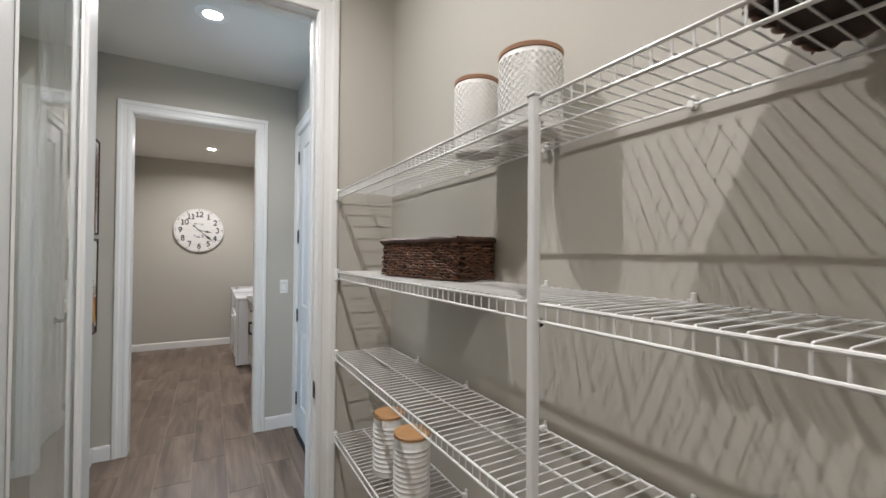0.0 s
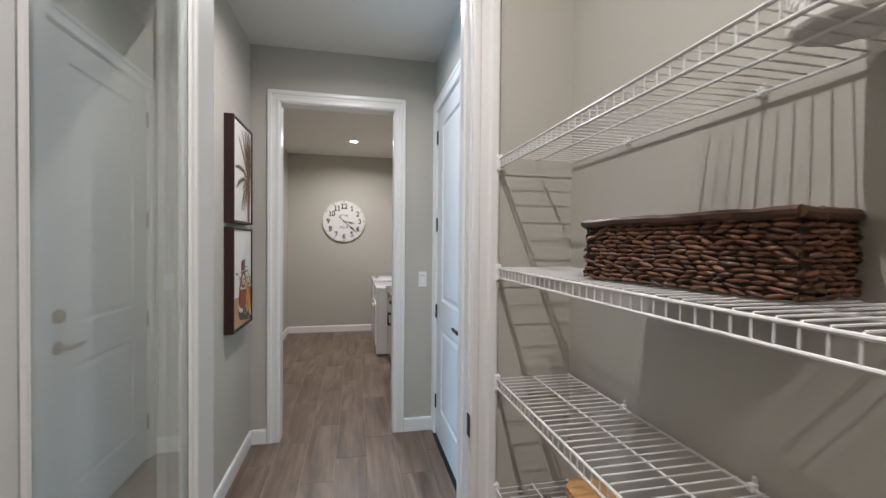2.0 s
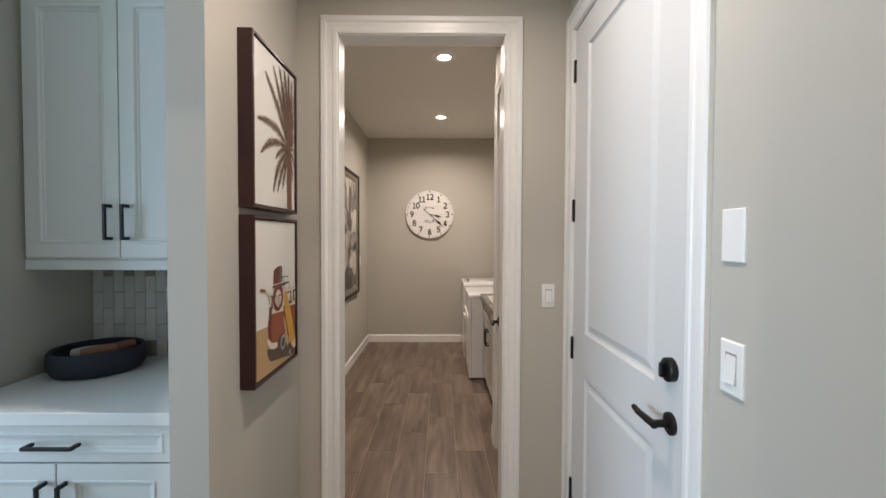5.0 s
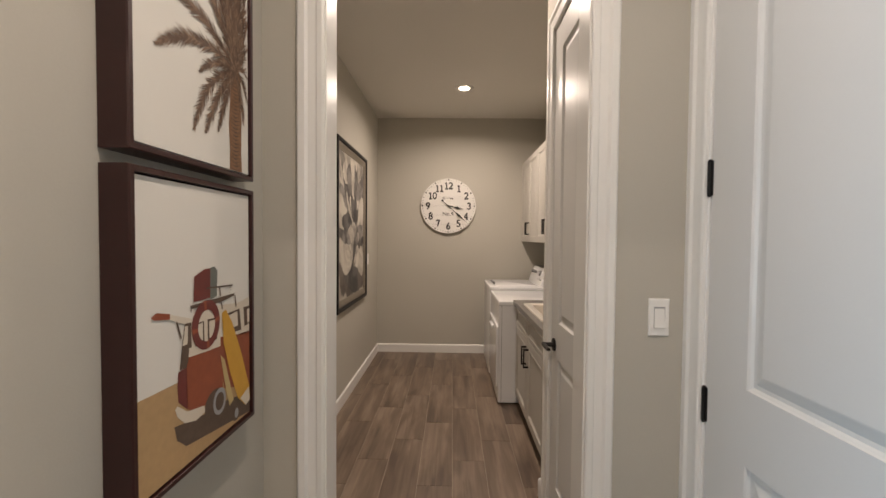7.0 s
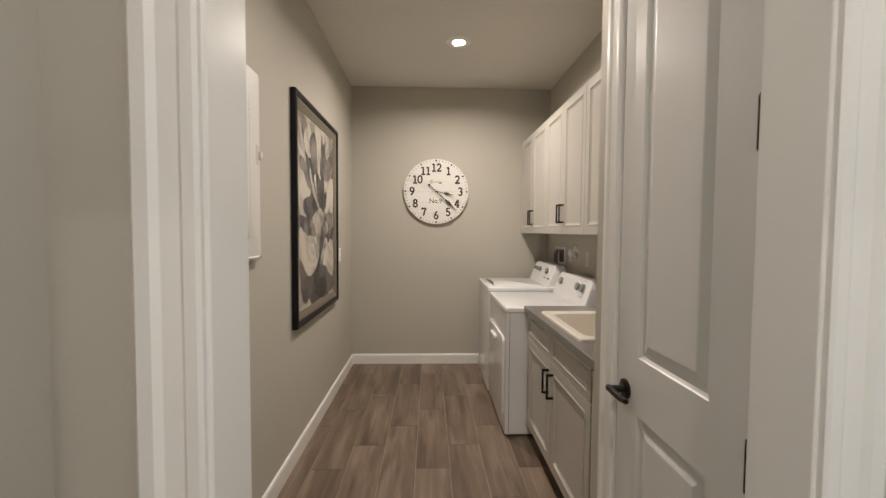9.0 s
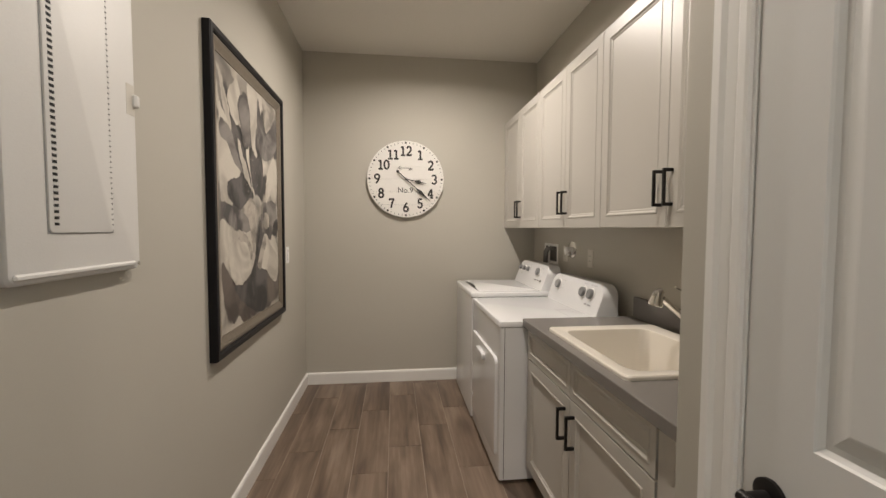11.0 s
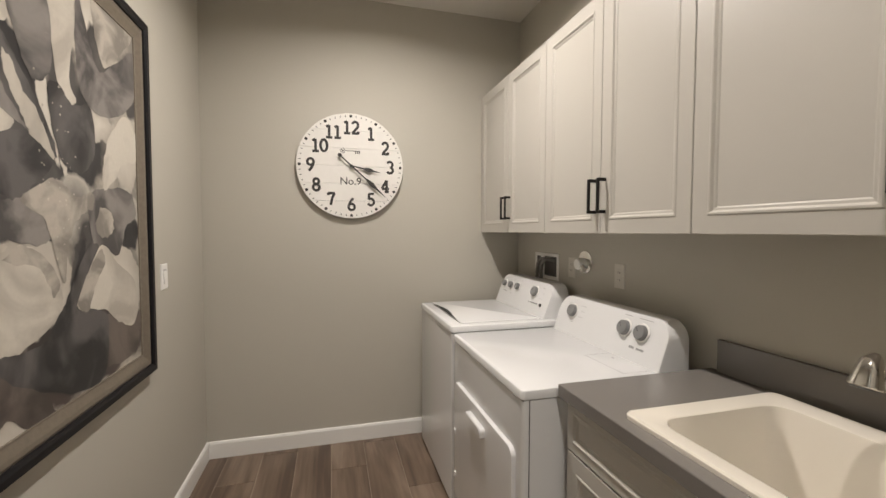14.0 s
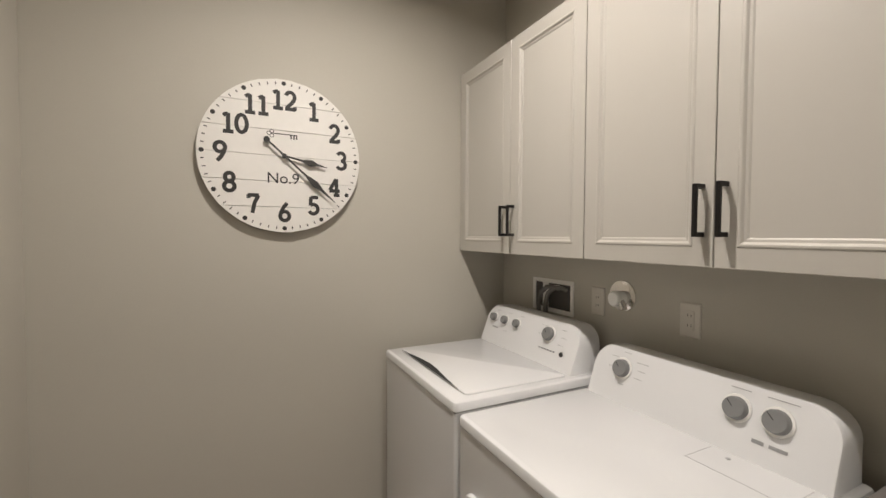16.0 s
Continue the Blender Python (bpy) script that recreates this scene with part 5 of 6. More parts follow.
wall_box(bm, at_c, KX + 0.010, KX + 0.105, KZ - 0.002, KZ + 0.002, NF, NF + 0.0006)
for da in (0.078, 0.090, 0.101):
    wall_box(bm, at_c, KX + da, KX + da + 0.006, KZ - 0.018, KZ, NF, NF + 0.0006)
part("key_stem", bm, INK, clock)

# flower picture
def flower_material():
    """Watercolour petals in greys: soft-edged ovals, warped by noise, one over the other."""
    m = bpy.data.materials.new("watercolour_flower")
    m.use_nodes = True
    nt = m.node_tree
    bsdf = nt.nodes["Principled BSDF"]
    bsdf.inputs["Roughness"].default_value = 0.35
    tex = nt.nodes.new("ShaderNodeTexCoord")
    here = tex.outputs["Object"]
    for size, reach, detail in ((3.2, 0.12, 3), (11.0, 0.075, 4), (38.0, 0.02, 3)):
        warp = nt.nodes.new("ShaderNodeTexNoise")
        warp.inputs["Scale"].default_value, warp.inputs["Detail"].default_value = size, detail
        nt.links.new(tex.outputs["Object"], warp.inputs["Vector"])
        sub = nt.nodes.new("ShaderNodeVectorMath")
        sub.operation, sub.inputs[1].default_value = "SUBTRACT", (0.5, 0.5, 0.5)
        nt.links.new(warp.outputs["Color"], sub.inputs[0])
        mad = nt.nodes.new("ShaderNodeVectorMath")
        mad.operation, mad.inputs[1].default_value = "MULTIPLY_ADD", (0.0, reach, reach)
        nt.links.new(sub.outputs[0], mad.inputs[0])
        nt.links.new(here, mad.inputs[2])
        here = mad.outputs[0]
    warp = nt.nodes.new("ShaderNodeTexNoise")
    warp.inputs["Scale"].default_value, warp.inputs["Detail"].default_value = 7.0, 6
    nt.links.new(here, warp.inputs["Vector"])
    last = None

    def oval_mask(cy, cz, ry, rz, turn, soft):
        mp = nt.nodes.new("ShaderNodeMapping")
        mp.vector_type = "TEXTURE"
        mp.inputs["Location"].default_value, mp.inputs["Rotation"].default_value, mp.inputs["Scale"].default_value = (0, cy, cz), (radians(turn), 0, 0), (1e3, ry, rz)
        nt.links.new(mad.outputs[0], mp.inputs["Vector"])
        ln = nt.nodes.new("ShaderNodeVectorMath")
        ln.operation = "LENGTH"
        nt.links.new(mp.outputs[0], ln.inputs[0])
        mr = nt.nodes.new("ShaderNodeMapRange")
        mr.inputs["From Min"].default_value, mr.inputs["From Max"].default_value = 1 - soft * 0.35, 1.0
        mr.inputs["To Min"].default_value, mr.inputs["To Max"].default_value = 1.0, 0.0
        nt.links.new(ln.outputs["Value"], mr.inputs["Value"])
        return mr.outputs[0], ln.outputs["Value"]

    wash = nt.nodes.new("ShaderNodeTexNoise")
    wash.inputs["Scale"].default_value, wash.inputs["Detail"].default_value, wash.inputs["Distortion"].default_value = 3.0, 6, 1.5
    nt.links.new(here, wash.inputs["Vector"])
    ramp = nt.nodes.new("ShaderNodeValToRGB")
    ramp.color_ramp.elements[0].position, ramp.color_ramp.elements[0].color = 0.36, (0.10, 0.092, 0.085, 1)
    ramp.color_ramp.elements[1].position, ramp.color_ramp.elements[1].color = 0.60, (0.46, 0.42, 0.36, 1)
    nt.links.new(wash.outputs["Fac"], ramp.inputs["Fac"])
    last = ramp.outputs["Color"]
    W, P, G, D, B = (0.60, 0.56, 0.49), (0.36, 0.325, 0.28), (0.105, 0.097, 0.093), (0.022, 0.021, 0.024), (0.060, 0.044, 0.040)
    # centre along, centre up, half width, half height, turn, softness, rim colour, inner colour
    shapes = [(-0.13, -0.63, 0.36, 0.08, 0, 0.9, P, W), (0.10, -0.50, 0.34, 0.14, 5, 0.5, B, B), (-0.28, -0.48, 0.13, 0.11, 10, 0.5, B, B), (0.0, -0.47, 0.22, 0.12, 0, 0.6, B, D), (0.36, -0.50, 0.12, 0.09, -10, 0.4, B, B),
              (-0.40, 0.28, 0.16, 0.34, 18, 0.4, P, W), (-0.36, 0.52, 0.10, 0.16, 25, 0.5, G, P), (-0.22, 0.42, 0.07, 0.22, 26, 0.6, G, P), (-0.32, -0.05, 0.20, 0.10, -14, 1.2, P, G), (-0.20, -0.11, 0.24, 0.085, -10, 0.6, G, D), (-0.31, 0.21, 0.055, 0.27, 40, 0.8, D, G), (-0.25, 0.36, 0.045, 0.25, 28, 0.9, G, D), (-0.34, 0.44, 0.028, 0.17, 30, 0.5, W, P), (-0.17, 0.46, 0.045, 0.13, 16, 0.4, P, W), (-0.27, 0.10, 0.14, 0.10, 24, 0.9, G, G),
              (-0.13, 0.05, 0.17, 0.12, 12, 0.35, G, D), (-0.14, 0.24, 0.055, 0.20, 24, 0.6, D, D), (0.14, 0.52, 0.12, 0.16, -6, 0.6, P, W), (-0.06, 0.44, 0.085, 0.13, 14, 0.35, G, D), (0.35, 0.56, 0.13, 0.11, 12, 0.35, G, P), (0.44, 0.42, 0.11, 0.14, -10, 0.4, G, D), (0.21, 0.42, 0.06, 0.12, 20, 0.4, D, G),
              (0.09, 0.14, 0.15, 0.18, 10, 0.6, D, D), (0.03, 0.32, 0.09, 0.12, 10, 0.9, D, G), (-0.06, 0.24, 0.032, 0.20, 18, 0.3, W, W), (0.02, 0.10, 0.018, 0.08, 14, 0.4, W, W), (0.37, 0.16, 0.13, 0.14, -18, 0.25, P, W), (0.21, 0.22, 0.065, 0.06, 0, 0.3, P, W),
              (0.07, -0.06, 0.11, 0.11, 0, 0.5, W, G), (0.36, -0.05, 0.12, 0.085, 10, 0.4, W, G), (0.38, -0.13, 0.10, 0.06, 10, 0.7, D, D), (0.30, -0.07, 0.05, 0.05, 0, 0.5, G, P), (-0.36, -0.24, 0.09, 0.14, 10, 0.8, P, W),
              (0.12, -0.22, 0.14, 0.14, 0, 0.9, D, G), (-0.14, -0.28, 0.17, 0.140, 8, 0.14, P, W), (0.32, -0.30, 0.165, 0.125, -14, 0.14, P, W), (0.07, -0.26, 0.035, 0.12, 0, 0.7, D, D)]
    for cy, cz, ry, rz, turn, soft, rim, inner in shapes:
        mask, dist = oval_mask(cy, cz, ry, rz, turn, soft)
        tone = nt.nodes.new("ShaderNodeMix")
        tone.data_type = "RGBA"
        tone.inputs[6].default_value, tone.inputs[7].default_value = (*inner, 1), (*rim, 1)
        mul = nt.nodes.new("ShaderNodeMath")
        mul.operation = "MULTIPLY"
        nt.links.new(dist, mul.inputs[0])
        nt.links.new(warp.outputs["Fac"], mul.inputs[1])
        scale2 = nt.nodes.new("ShaderNodeMath")
        scale2.operation, scale2.inputs[1].default_value, scale2.use_clamp = "MULTIPLY", 1.6, True
        nt.links.new(mul.outputs[0], scale2.inputs[0])
        nt.links.new(scale2.outputs[0], tone.inputs[0])
        mix = nt.nodes.new("ShaderNodeMix")
        mix.data_type = "RGBA"
        nt.links.new(mask, mix.inputs[0])
        nt.links.new(last, mix.inputs[6])
        nt.links.new(tone.outputs[2], mix.inputs[7])
        last = mix.outputs[2]
    nt.links.new(last, bsdf.inputs["Base Color"])
    return m


FLOWER = flower_material()
PEWTER = material("pewter_liner", (0.24, 0.205, 0.165), 0.38, metal=0.5, grain=0.4, scale=60, bump=0.05)
BLACKWOOD = material("black_wood", (0.007, 0.0065, 0.008), 0.42, grain=0.2, scale=50, bump=0.03, spec=0.25)
at_f = on_x(LL, 1)
FA0, FA1, FZ0, FZ1 = 5.515, 6.602, 0.806, 2.208
fl = thing("flower_picture", (LL, (FA0 + FA1) / 2, (FZ0 + FZ1) / 2), "large black framed picture of a grey watercolour flower", "picture")
bm = bmesh.new()
ring(bm, at_f, FA0, FA1, FZ0, FZ1, [(0, 0.001), (0, 0.030), (0.004, 0.036), (0.024, 0.036), (0.033, 0.031), (0.035, 0.024)])
part("frame", bm, BLACKWOOD, fl, "black wooden frame")
bm = bmesh.new()
ring(bm, at_f, FA0 + 0.035, FA1 - 0.035, FZ0 + 0.035, FZ1 - 0.035, [(0, 0.010), (0, 0.0245), (0.008, 0.027), (0.020, 0.025), (0.046, 0.016), (0.052, 0.016), (0.054, 0.010)])
part("liner", bm, PEWTER, fl, "bronze-grey metallic liner")
bm = bmesh.new()
wall_box(bm, at_f, FA0 + 0.080, FA1 - 0.080, FZ0 + 0.080, FZ1 - 0.080, 0.004, 0.012)
part("painting", bm, FLOWER, fl, "abstract watercolour flower in greys")


def wash(name, thin, thick, size):
    """Watercolour: a thin and a thick tone that pool into each other."""
    m = material(name, thin, 0.4, grain=0.12, scale=90, bump=0.0, stain=0.0)
    nt = m.node_tree
    bsdf, tex = nt.nodes["Principled BSDF"], nt.nodes["Texture Coordinate"]
    pool = nt.nodes.new("ShaderNodeTexNoise")
    pool.inputs["Scale"].default_value, pool.inputs["Detail"].default_value, pool.inputs["Distortion"].default_value = size, 4, 0.9
    nt.links.new(tex.outputs["Object"], pool.inputs["Vector"])
    ramp = nt.nodes.new("ShaderNodeValToRGB")
    ramp.color_ramp.elements[0].position, ramp.color_ramp.elements[0].color = 0.40, (*thick, 1)
    ramp.color_ramp.elements[1].position, ramp.color_ramp.elements[1].color = 0.58, (*thin, 1)
    nt.links.new(pool.outputs["Fac"], ramp.inputs["Fac"])
    nt.links.new(ramp.outputs["Color"], nt.nodes["Hue/Saturation/Value"].inputs["Color"])
    return m


W = wash("wash_white", (0.57, 0.53, 0.46), (0.40, 0.365, 0.315), 4.0)
P = wash("wash_pale", (0.44, 0.40, 0.345), (0.22, 0.20, 0.175), 7.0)
G = wash("wash_grey", (0.24, 0.22, 0.205), (0.065, 0.06, 0.06), 5.0)
D = wash("wash_dark", (0.105, 0.097, 0.095), (0.020, 0.019, 0.021), 5.0)
B = wash("wash_brown", (0.14, 0.115, 0.10), (0.060, 0.048, 0.042), 5.0)
ink_rnd = random.Random(21)


def petal(points, tone, layer):
    """A painted petal with a wavering edge; places as shares of the sheet."""
    a0, a1, z0, z1 = FA0 + 0.086, FA1 - 0.086, FZ0 + 0.086, FZ1 - 0.086
    n, out = len(points), []
    for k in range(n):
        p0, p1, p2, p3 = (Vector(points[(k + j) % n]) for j in (-1, 0, 1, 2))
        for j in range(5):
            f = j / 5
            q = 0.5 * (2 * p1 + (p2 - p0) * f + (2 * p0 - 5 * p1 + 4 * p2 - p3) * f * f + (3 * p1 - p0 - 3 * p2 + p3) * f ** 3)
            q += Vector((ink_rnd.uniform(-0.005, 0.005), ink_rnd.uniform(-0.004, 0.004)))
            out.append((a0 + (a1 - a0) * min(max(q.x, 0), 1), z0 + (z1 - z0) * min(max(q.y, 0), 1)))
    part("painted_petal", flat(bmesh.new(), at_f, out, 0.0121 + 0.00025 * layer + ink_rnd.random() * 0.0002), tone, fl)


petal([(0.04, 0.83), (0.07, 0.82), (0.13, 0.79), (0.21, 0.73), (0.3, 0.62), (0.24, 0.57), (0.16, 0.54), (0.12, 0.61), (0.07, 0.67), (0.03, 0.72)], W, 1)
petal([(0.04, 0.71), (0.12, 0.68), (0.16, 0.59), (0.12, 0.51), (0.18, 0.48), (0.15, 0.45), (0.06, 0.46), (0.03, 0.53)], W, 1)
petal([(0.03, 0.42), (0.16, 0.38), (0.26, 0.37), (0.14, 0.33), (0.1, 0.27), (0.06, 0.24), (0.03, 0.31)], W, 1)
petal([(0.14, 0.88), (0.19, 0.93), (0.27, 0.97), (0.31, 0.92), (0.31, 0.82), (0.22, 0.78), (0.17, 0.83)], W, 2)
petal([(0.43, 1.0), (0.58, 1.0), (0.6, 0.92), (0.55, 0.76), (0.58, 0.71), (0.51, 0.69), (0.46, 0.83)], W, 2)
petal([(0.05, 0.78), (0.13, 0.77), (0.25, 0.73), (0.38, 0.67), (0.45, 0.58), (0.33, 0.61), (0.21, 0.64), (0.13, 0.7), (0.04, 0.72)], G, 3)
petal([(0.18, 0.81), (0.26, 0.78), (0.34, 0.72), (0.44, 0.63), (0.47, 0.56), (0.37, 0.6), (0.28, 0.66), (0.2, 0.74)], D, 4)
petal([(0.28, 0.88), (0.32, 0.92), (0.4, 0.92), (0.46, 0.89), (0.46, 0.76), (0.39, 0.71), (0.33, 0.76), (0.29, 0.83)], G, 4)
petal([(0.12, 0.55), (0.16, 0.57), (0.28, 0.59), (0.42, 0.62), (0.46, 0.56), (0.36, 0.49), (0.28, 0.46), (0.17, 0.49), (0.12, 0.52)], D, 3)
petal([(0.04, 0.48), (0.13, 0.48), (0.26, 0.46), (0.4, 0.49), (0.46, 0.41), (0.39, 0.37), (0.26, 0.38), (0.14, 0.4), (0.06, 0.43)], G, 2)
petal([(0.44, 0.71), (0.49, 0.73), (0.56, 0.7), (0.67, 0.71), (0.68, 0.6), (0.6, 0.54), (0.51, 0.55), (0.46, 0.61)], D, 4)
petal([(0.6, 0.97), (0.66, 0.9), (0.73, 0.82), (0.89, 0.9), (1.0, 0.94), (1.0, 0.81), (0.82, 0.72), (0.67, 0.71), (0.59, 0.79)], G, 3)
petal([(0.69, 1.0), (0.82, 1.0), (0.99, 1.0), (0.9, 0.92), (0.77, 0.84), (0.71, 0.91)], P, 2)
petal([(0.27, 0.74), (0.31, 0.72), (0.34, 0.68), (0.39, 0.65), (0.43, 0.6), (0.46, 0.56), (0.41, 0.58), (0.36, 0.6), (0.32, 0.64), (0.28, 0.69)], W, 5)
petal([(0.73, 0.55), (0.76, 0.63), (0.83, 0.7), (0.92, 0.74), (1.0, 0.7), (1.0, 0.62), (0.89, 0.6), (0.82, 0.55), (0.74, 0.51)], W, 5)
petal([(0.31, 0.46), (0.43, 0.51), (0.49, 0.51), (0.57, 0.48), (0.65, 0.5), (0.66, 0.46), (0.57, 0.43), (0.51, 0.36), (0.49, 0.28), (0.44, 0.36), (0.4, 0.43)], P, 5)
petal([(0.65, 0.5), (0.83, 0.52), (0.95, 0.51), (0.98, 0.44), (0.89, 0.41), (0.83, 0.33), (0.75, 0.35), (0.66, 0.37), (0.63, 0.43)], G, 4)
petal([(0.71, 0.46), (0.78, 0.45), (0.79, 0.4), (0.72, 0.38), (0.67, 0.41)], P, 5)
petal([(0.51, 0.26), (0.63, 0.37), (0.72, 0.36), (0.6, 0.26), (0.57, 0.21), (0.73, 0.17), (0.7, 0.01), (0.5, 0.02), (0.29, 0.09), (0.19, 0.16), (0.37, 0.16), (0.47, 0.22)], D, 3)
petal([(0.03, 0.26), (0.11, 0.22), (0.2, 0.15), (0.35, 0.08), (0.42, 0.0), (0.32, 0.0), (0.23, 0.04), (0.16, 0.02), (0.1, 0.08), (0.05, 0.11)], B, 2)
petal([(0.73, 0.17), (0.9, 0.12), (1.0, 0.14), (0.96, 0.04), (0.82, 0.02), (0.69, 0.05)], B, 3)
petal([(0.12, 0.3), (0.16, 0.33), (0.24, 0.34), (0.31, 0.37), (0.4, 0.34), (0.48, 0.25), (0.41, 0.19), (0.29, 0.16), (0.2, 0.17), (0.15, 0.2), (0.12, 0.25)], W, 6)
petal([(0.24, 0.34), (0.32, 0.37), (0.4, 0.34), (0.46, 0.29), (0.43, 0.25), (0.38, 0.32)], P, 7)
petal([(0.55, 0.22), (0.62, 0.3), (0.71, 0.36), (0.81, 0.31), (0.93, 0.26), (0.98, 0.17), (0.93, 0.11), (0.81, 0.14), (0.73, 0.18), (0.62, 0.2)], W, 6)
petal([(0.55, 0.22), (0.62, 0.3), (0.7, 0.35), (0.72, 0.31), (0.65, 0.25), (0.61, 0.2)], P, 7)
bm = bmesh.new()
for k in range(46):
    a, z, q = FA0 + 0.52 + ink_rnd.gauss(0, 0.05), 1.60 + ink_rnd.gauss(0, 0.14), ink_rnd.uniform(0.0012, 0.004)
    flat(bm, at_f, disc(at_f, a, z, q, 0, 8), 0.0142)
part("paint_spatter", bm, W, fl, "white spatter")
part("backing", wall_box(bmesh.new(), at_f, FA0 + 0.004, FA1 - 0.004, FZ0 + 0.004, FZ1 - 0.004, 0.0008, 0.0038), DARK, fl)

# white utility cover on the laundry wall
VENT = material("white_moulded_plastic", (0.68, 0.67, 0.645), 0.45, grain=0.05, scale=260, bump=0.15)
BA0, BA1, BZ0, BZ1 = 4.600, 5.020, 1.252, 2.090
up = thing("utility_panel", (LL, 4.81, 1.25), "white plastic utility enclosure with vented hinged cover", "utility panel")
bm = bmesh.new()
skin(bm, [[at_f(a, z, n) for a, z in rounded(BA0 + i, BA1 - i, BZ0 + i, BZ1 - i, 0.018, 4)] for i, n in ((0.0, 0.0005), (0.0, 0.022), (0.004, 0.028), (0.008, 0.029))])
part("cover", bm, VENT, up, smooth=True)
bm = bmesh.new()
skin(bm, [[at_f(a, z, n) for a, z in rounded(BA0 + 0.10 + i, BA1 - 0.115 - i, BZ0 + 0.105 + i, BZ1 - 0.09 - i, 0.012, 4)] for i, n in ((0.0, 0.0285), (0.001, 0.0325), (0.004, 0.0335))])
part("door", bm, VENT, up, smooth=True)
part("door_seam", wall_box(bmesh.new(), at_f, BA0 + 0.098, BA1 - 0.113, BZ0 + 0.1035, BZ1 - 0.0885, 0.0287, 0.0296), GREYINK, up)
slot_mesh = finish(wall_box(bmesh.new(), on_x(0, 1), -0.006, 0.006, -0.0032, 0.0032, 0, 0.0012), "vent_slot", DARK)
for k in range(44):
    share("vent_slot", slot_mesh, up, at_f(BA0 + 0.118, BZ0 + 0.125 + 0.0135 * k, 0.0334))
    share("vent_slot", slot_mesh, up, at_f(BA1 - 0.122, BZ0 + 0.125 + 0.0135 * k, 0.0334)).scale = (0.5, 0.4, 0.5)
# latch recess as a flat patch in the dimmed plate colour
part("latch_recess", wall_box(bmesh.new(), at_f, BA1 - 0.042, BA1 - 0.006, 1.685, 1.770, 0.0290, 0.0298), DIM_PLATE, up)
part("latch", wall_box(bmesh.new(), at_f, BA1 - 0.018, BA1 + 0.004, 1.71, 1.745, 0.020, 0.040, 0.004), VENT, up)
part("lower_lip", wall_box(bmesh.new(), at_f, BA0 + 0.01, BA1 - 0.03, BZ0 + 0.010, BZ0 + 0.024, 0.026, 0.036, 0.004), VENT, up)
part("screw", tube(bmesh.new(), [at_f(BA1 - 0.012, BZ0 + 0.016, 0.026), at_f(BA1 - 0.012, BZ0 + 0.016, 0.031)], 0.006, 12), CHROME, up)

# ---- niche off the hall: cabinet, counter, bowl ----
NA0, NA1 = -1.528, -0.752
at_n = on_y(2.915, -1)
nb = thing("niche_base_cabinet", (-1.14, 3.2, 0), "pale grey base cabinet with one drawer and two doors", "cabinet")
part("body", boxed(NA0, NA1, 2.915, 3.499, 0.105, 0.870, 0.001), NICHE, nb)
part("toe_kick", boxed(NA0, NA1, 2.98, 3.0, 0.0, 0.105), NICHE, nb)
front(nb, "drawer_front", at_n, NA0 + 0.012, NA1 - 0.028, 0.742, 0.862, NICHE, DRAWERFACE)
bar_pull(nb, on_y(2.895, -1), -1.150, 0.800, 0.16, upright=False)
for a0, a1, h in ((NA0 + 0.012, -1.154, -1.185), (-1.150, NA1 - 0.028, -1.119)):
    d = front(nb, "door", at_n, a0, a1, 0.112, 0.735, NICHE)
    bar_pull(d, on_y(2.895, -1), h, 0.600, 0.16)
WHITEQ = material("white_quartz", (0.74, 0.73, 0.71), 0.2, grain=0.05, scale=60, bump=0.0, stain=0.06)
solid("niche_countertop", boxed(NA0, NA1, 2.868, 3.499, 0.871, 0.912, 0.002), WHITEQ, "white quartz countertop on the niche cabinet", "countertop", smooth=False)
at_nu = on_y(3.190, -1)
nu = thing("niche_wall_cabinet", (-1.14, 3.35, 1.34), "pale grey wall cabinet with two framed doors and crown", "cabinet")
part("body", boxed(NA0, NA1, 3.190, 3.499, 1.375, 2.40, 0.001), NICHE, nu)
part("light_rail", boxed(NA0, NA1, 3.185, 3.205, 1.335, 1.375, 0.002), NICHE, nu)
bm = bmesh.new()
rows = [[bm.verts.new((a, 3.190 - n, z)) for n, z in ((0, 2.40), (0.022, 2.40), (0.030, 2.42), (0.050, 2.455), (0.055, 2.475), (0, 2.475))] for a in (NA0, NA1)]
for k in range(6):
    bm.faces.new((rows[0][k], rows[0][(k + 1) % 6], rows[1][(k + 1) % 6], rows[1][k]))
bm.faces.new(rows[0])
bm.faces.new(rows[1])
part("crown", bm, NICHE, nu)
for a0, a1, h in ((NA0 + 0.018, -1.150, -1.181), (-1.146, NA1 - 0.012, -1.116)):
    d = front(nu, "door", at_nu, a0, a1, 1.385, 2.392, NICHE)
    bar_pull(d, on_y(3.170, -1), h, 1.519, 0.135)
TILE = material("grey_marble_tile", (0.50, 0.49, 0.46), 0.3, grain=0.5, scale=14, bump=0.0, stain=0.15, random=0.22)
spl = struct("niche_backsplash", boxed(NA0, NA1, 3.493, 3.4995, 0.912, 1.376), GROUT, "stacked grey marble picket tiles", "backsplash")
tm = finish(box(bmesh.new(), -0.0235, 0.0235, -0.004, 0.0, -0.073, 0.073, 0.0012), "tile", TILE)
for i in range(16):
    for j in range(4):
        z = 0.912 + 0.074 + j * 0.149 - (0.0745 if i % 2 else 0)
        if 0.975 < z < 1.31:
            ob = share("tile", tm, spl, (0, 0, 0))
            ob.location = (NA0 + 0.026 + i * 0.0485, 3.4928, z)
switch_plate(on_y(3.4885, -1), -1.150, 1.178, "outlet")
CHARCOAL = material("charcoal_woven", (0.012, 0.016, 0.028), 0.7, grain=0.6, scale=160, bump=0.4)
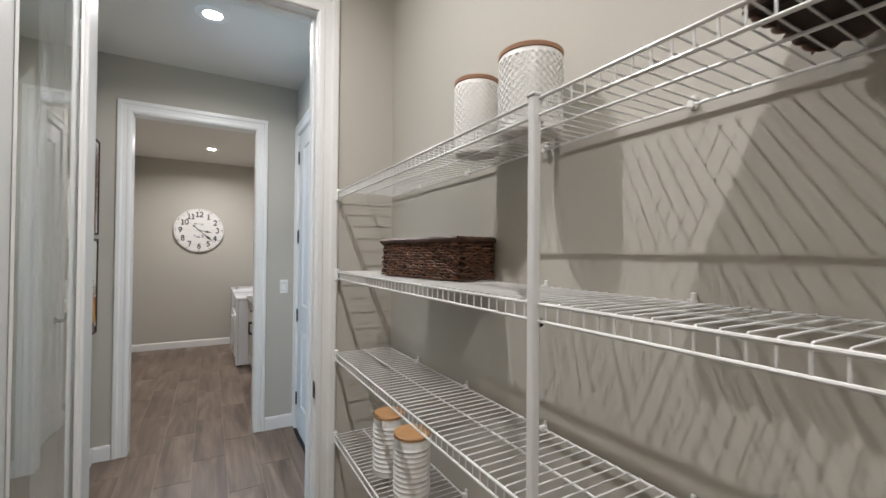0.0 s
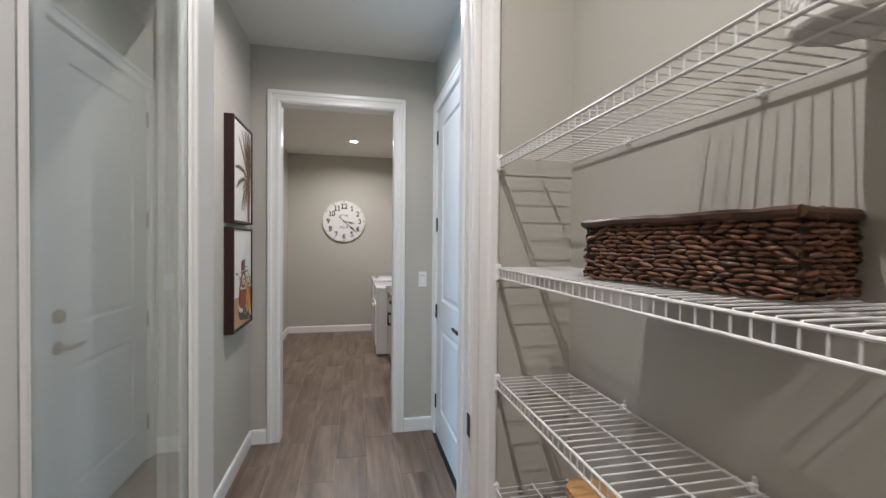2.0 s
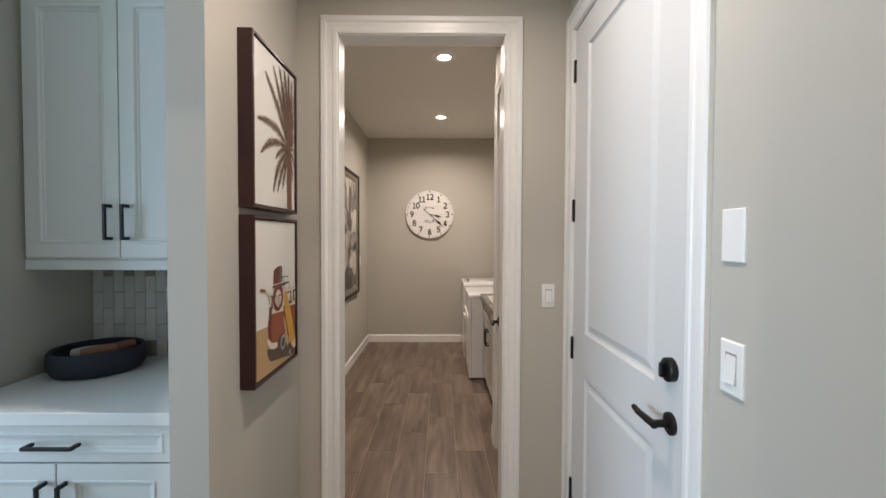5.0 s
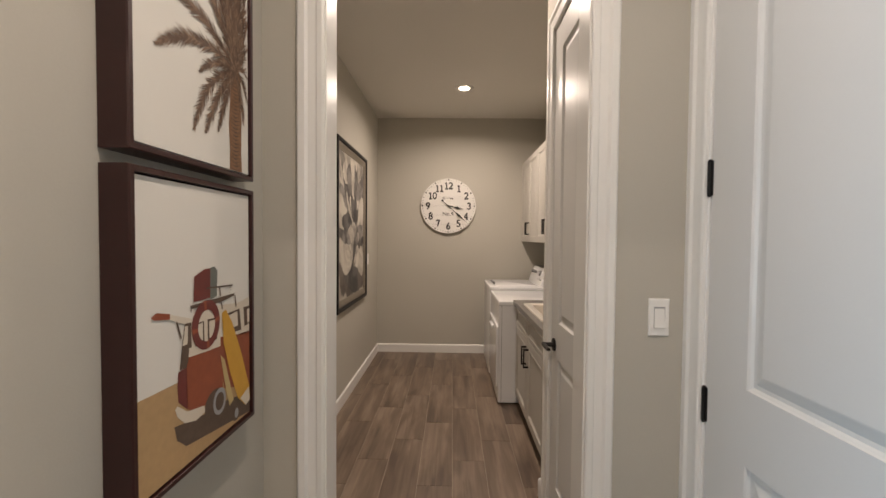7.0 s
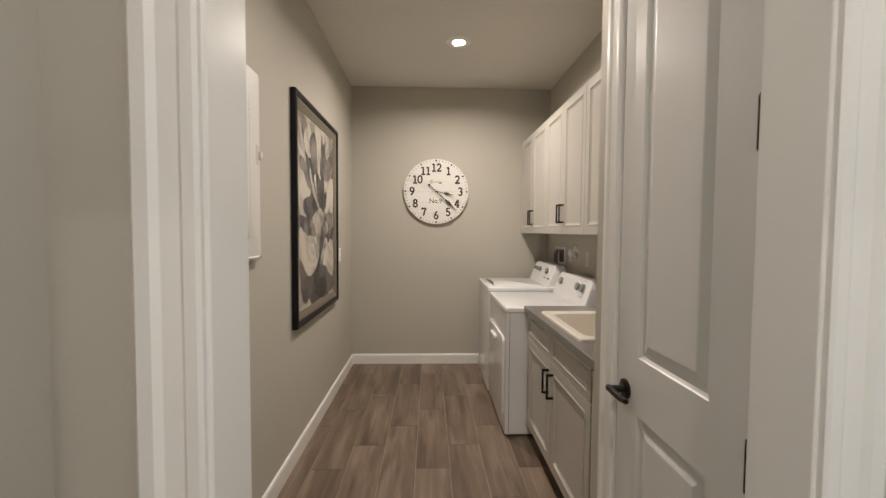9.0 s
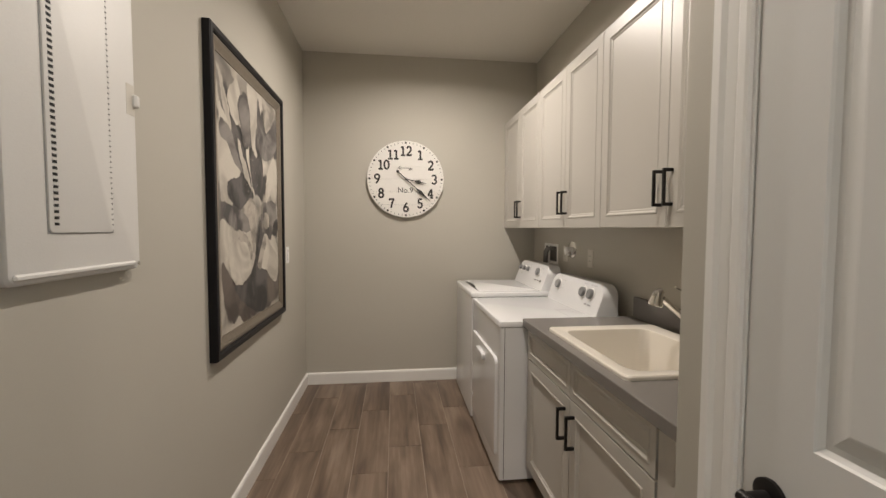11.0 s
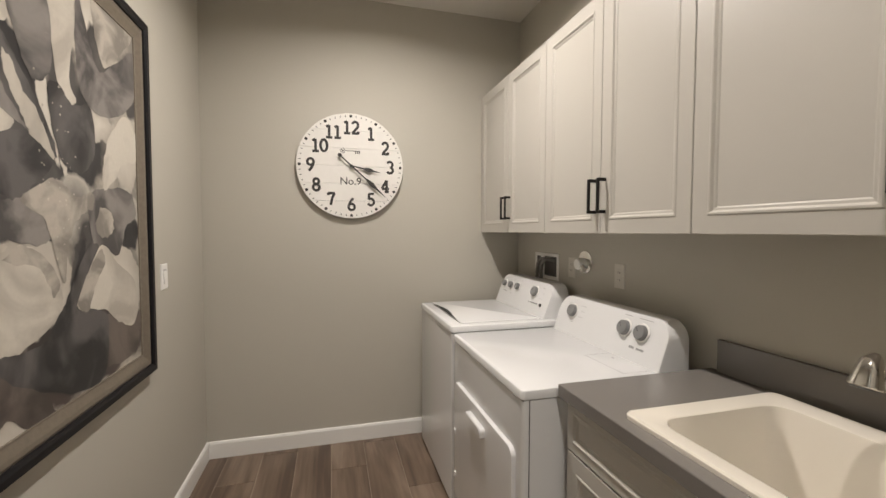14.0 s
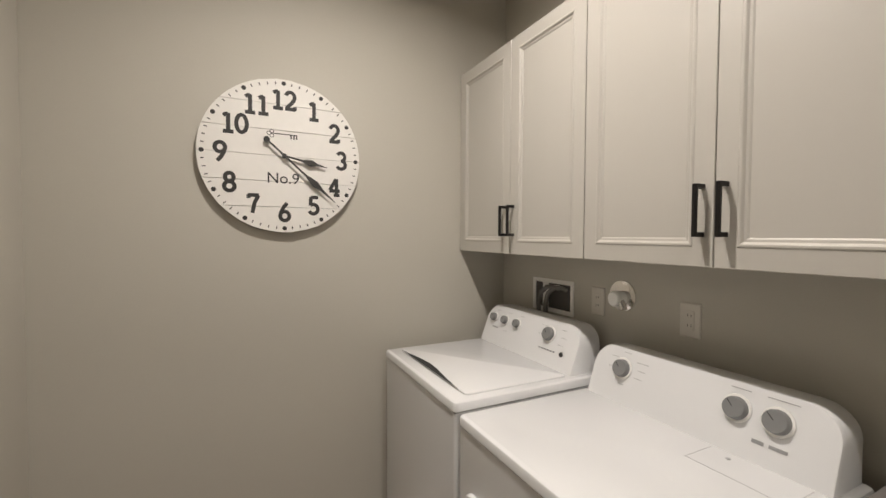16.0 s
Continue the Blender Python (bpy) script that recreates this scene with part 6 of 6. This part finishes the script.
bowl = thing("bowl", (-1.345, 3.30, 0.912), "dark navy round woven bowl with rolled napkins", "bowl")
part("bowl_wall", lathe(bmesh.new(), (-1.345, 3.30, 0.912), [(0.120, 0.0), (0.150, 0.006), (0.165, 0.035), (0.163, 0.085), (0.155, 0.098), (0.145, 0.092), (0.148, 0.05), (0.13, 0.015), (0.001, 0.012)], sides=36), CHARCOAL, bowl, smooth=True)
CLOTH = material("rust_cloth", (0.26, 0.12, 0.08), 0.9, grain=0.4, scale=120, bump=0.2)
LINEN = material("grey_linen", (0.45, 0.43, 0.40), 0.9, grain=0.3, scale=120, bump=0.2)
for k, (dx, dy, g, mt) in enumerate(((0.03, -0.03, 25, CLOTH), (0.05, 0.04, 60, CLOTH), (-0.04, 0.0, 10, LINEN), (0.0, 0.05, -20, LINEN))):
    c = Vector((-1.345 + dx, 3.30 + dy, 1.000 - 0.006 * k))
    d = Vector((math.cos(radians(g)), math.sin(radians(g)), 0.12)) * 0.06
    cloth = solid("rolled_napkin", tube(bmesh.new(), [c - d, c - d * 0.4, c + d * 0.4, c + d], [0.017, 0.021, 0.021, 0.016], 10), mt, "rolled cloth napkin lying in the dark bowl", "napkin", smooth=True)
vase = solid("vase", lathe(bmesh.new(), (-0.905, 3.28, 0.912), [(0.030, 0.0), (0.052, 0.004), (0.060, 0.06), (0.056, 0.20), (0.040, 0.27), (0.030, 0.30), (0.034, 0.315), (0.030, 0.315), (0.026, 0.30), (0.001, 0.29)], sides=32), CERAMIC, "white ceramic bottle vase on the niche counter", "vase", smooth=True)

# ---- floor planks ----
PW, PLN = 0.203, 0.803
pm = box(bmesh.new(), -PW / 2 + 0.0014, PW / 2 - 0.0014, -PLN / 2 + 0.0014, PLN / 2 - 0.0014, -0.010, 0.0, 0.0)
top_edges = [e for e in pm.edges if all(v.co.z > -0.001 for v in e.verts)]
bmesh.ops.bevel(pm, geom=top_edges, offset=0.0008, segments=1, affect="EDGES")
plank_mesh = finish(pm, "plank", PLANK)
ROOMS = ((-0.79, 0.84, -1.26, 1.745), (KW - 0.06, 0.77, 1.745, 3.70), (-1.00, 1.15, 3.70, 7.45), (KW - 0.06, -0.79, KS - 0.06, 1.745))
for i in range(-20, 9):
    x = -0.015 - PW / 2 + PW * i
    y0 = 6.535 + PLN * (0.0, 1 / 3, 2 / 3)[(i + 2) % 3]
    for j in range(-10, 3):
        y = y0 + PLN * (j - 0.5)
        if -0.68 < x < 0.66 and -0.85 < y < 7.04:
            share("plank", plank_mesh, floor, (x, y, 0))
            continue
        for rx0, rx1, ry0, ry1 in ROOMS:
            px0, px1 = max(x - PW / 2 + 0.0014, rx0), min(x + PW / 2 - 0.0014, rx1)
            py0, py1 = max(y - PLN / 2 + 0.0014, ry0), min(y + PLN / 2 - 0.0014, ry1)
            if px1 - px0 < 0.02 or py1 - py0 < 0.02 or (rx0 < -2 and ry1 > 3 and py0 > 2.9 and px0 < -0.8):
                continue
            if px1 - px0 > 0.19 and py1 - py0 > 0.79:
                share("plank", plank_mesh, floor, (x, y, 0))
            else:
                cx, cy = (px0 + px1) / 2, (py0 + py1) / 2
                share("plank", finish(boxed(px0 - cx, px1 - cx, py0 - cy, py1 - cy, -0.010, 0.0), "plank", PLANK), floor, (cx, cy, 0))
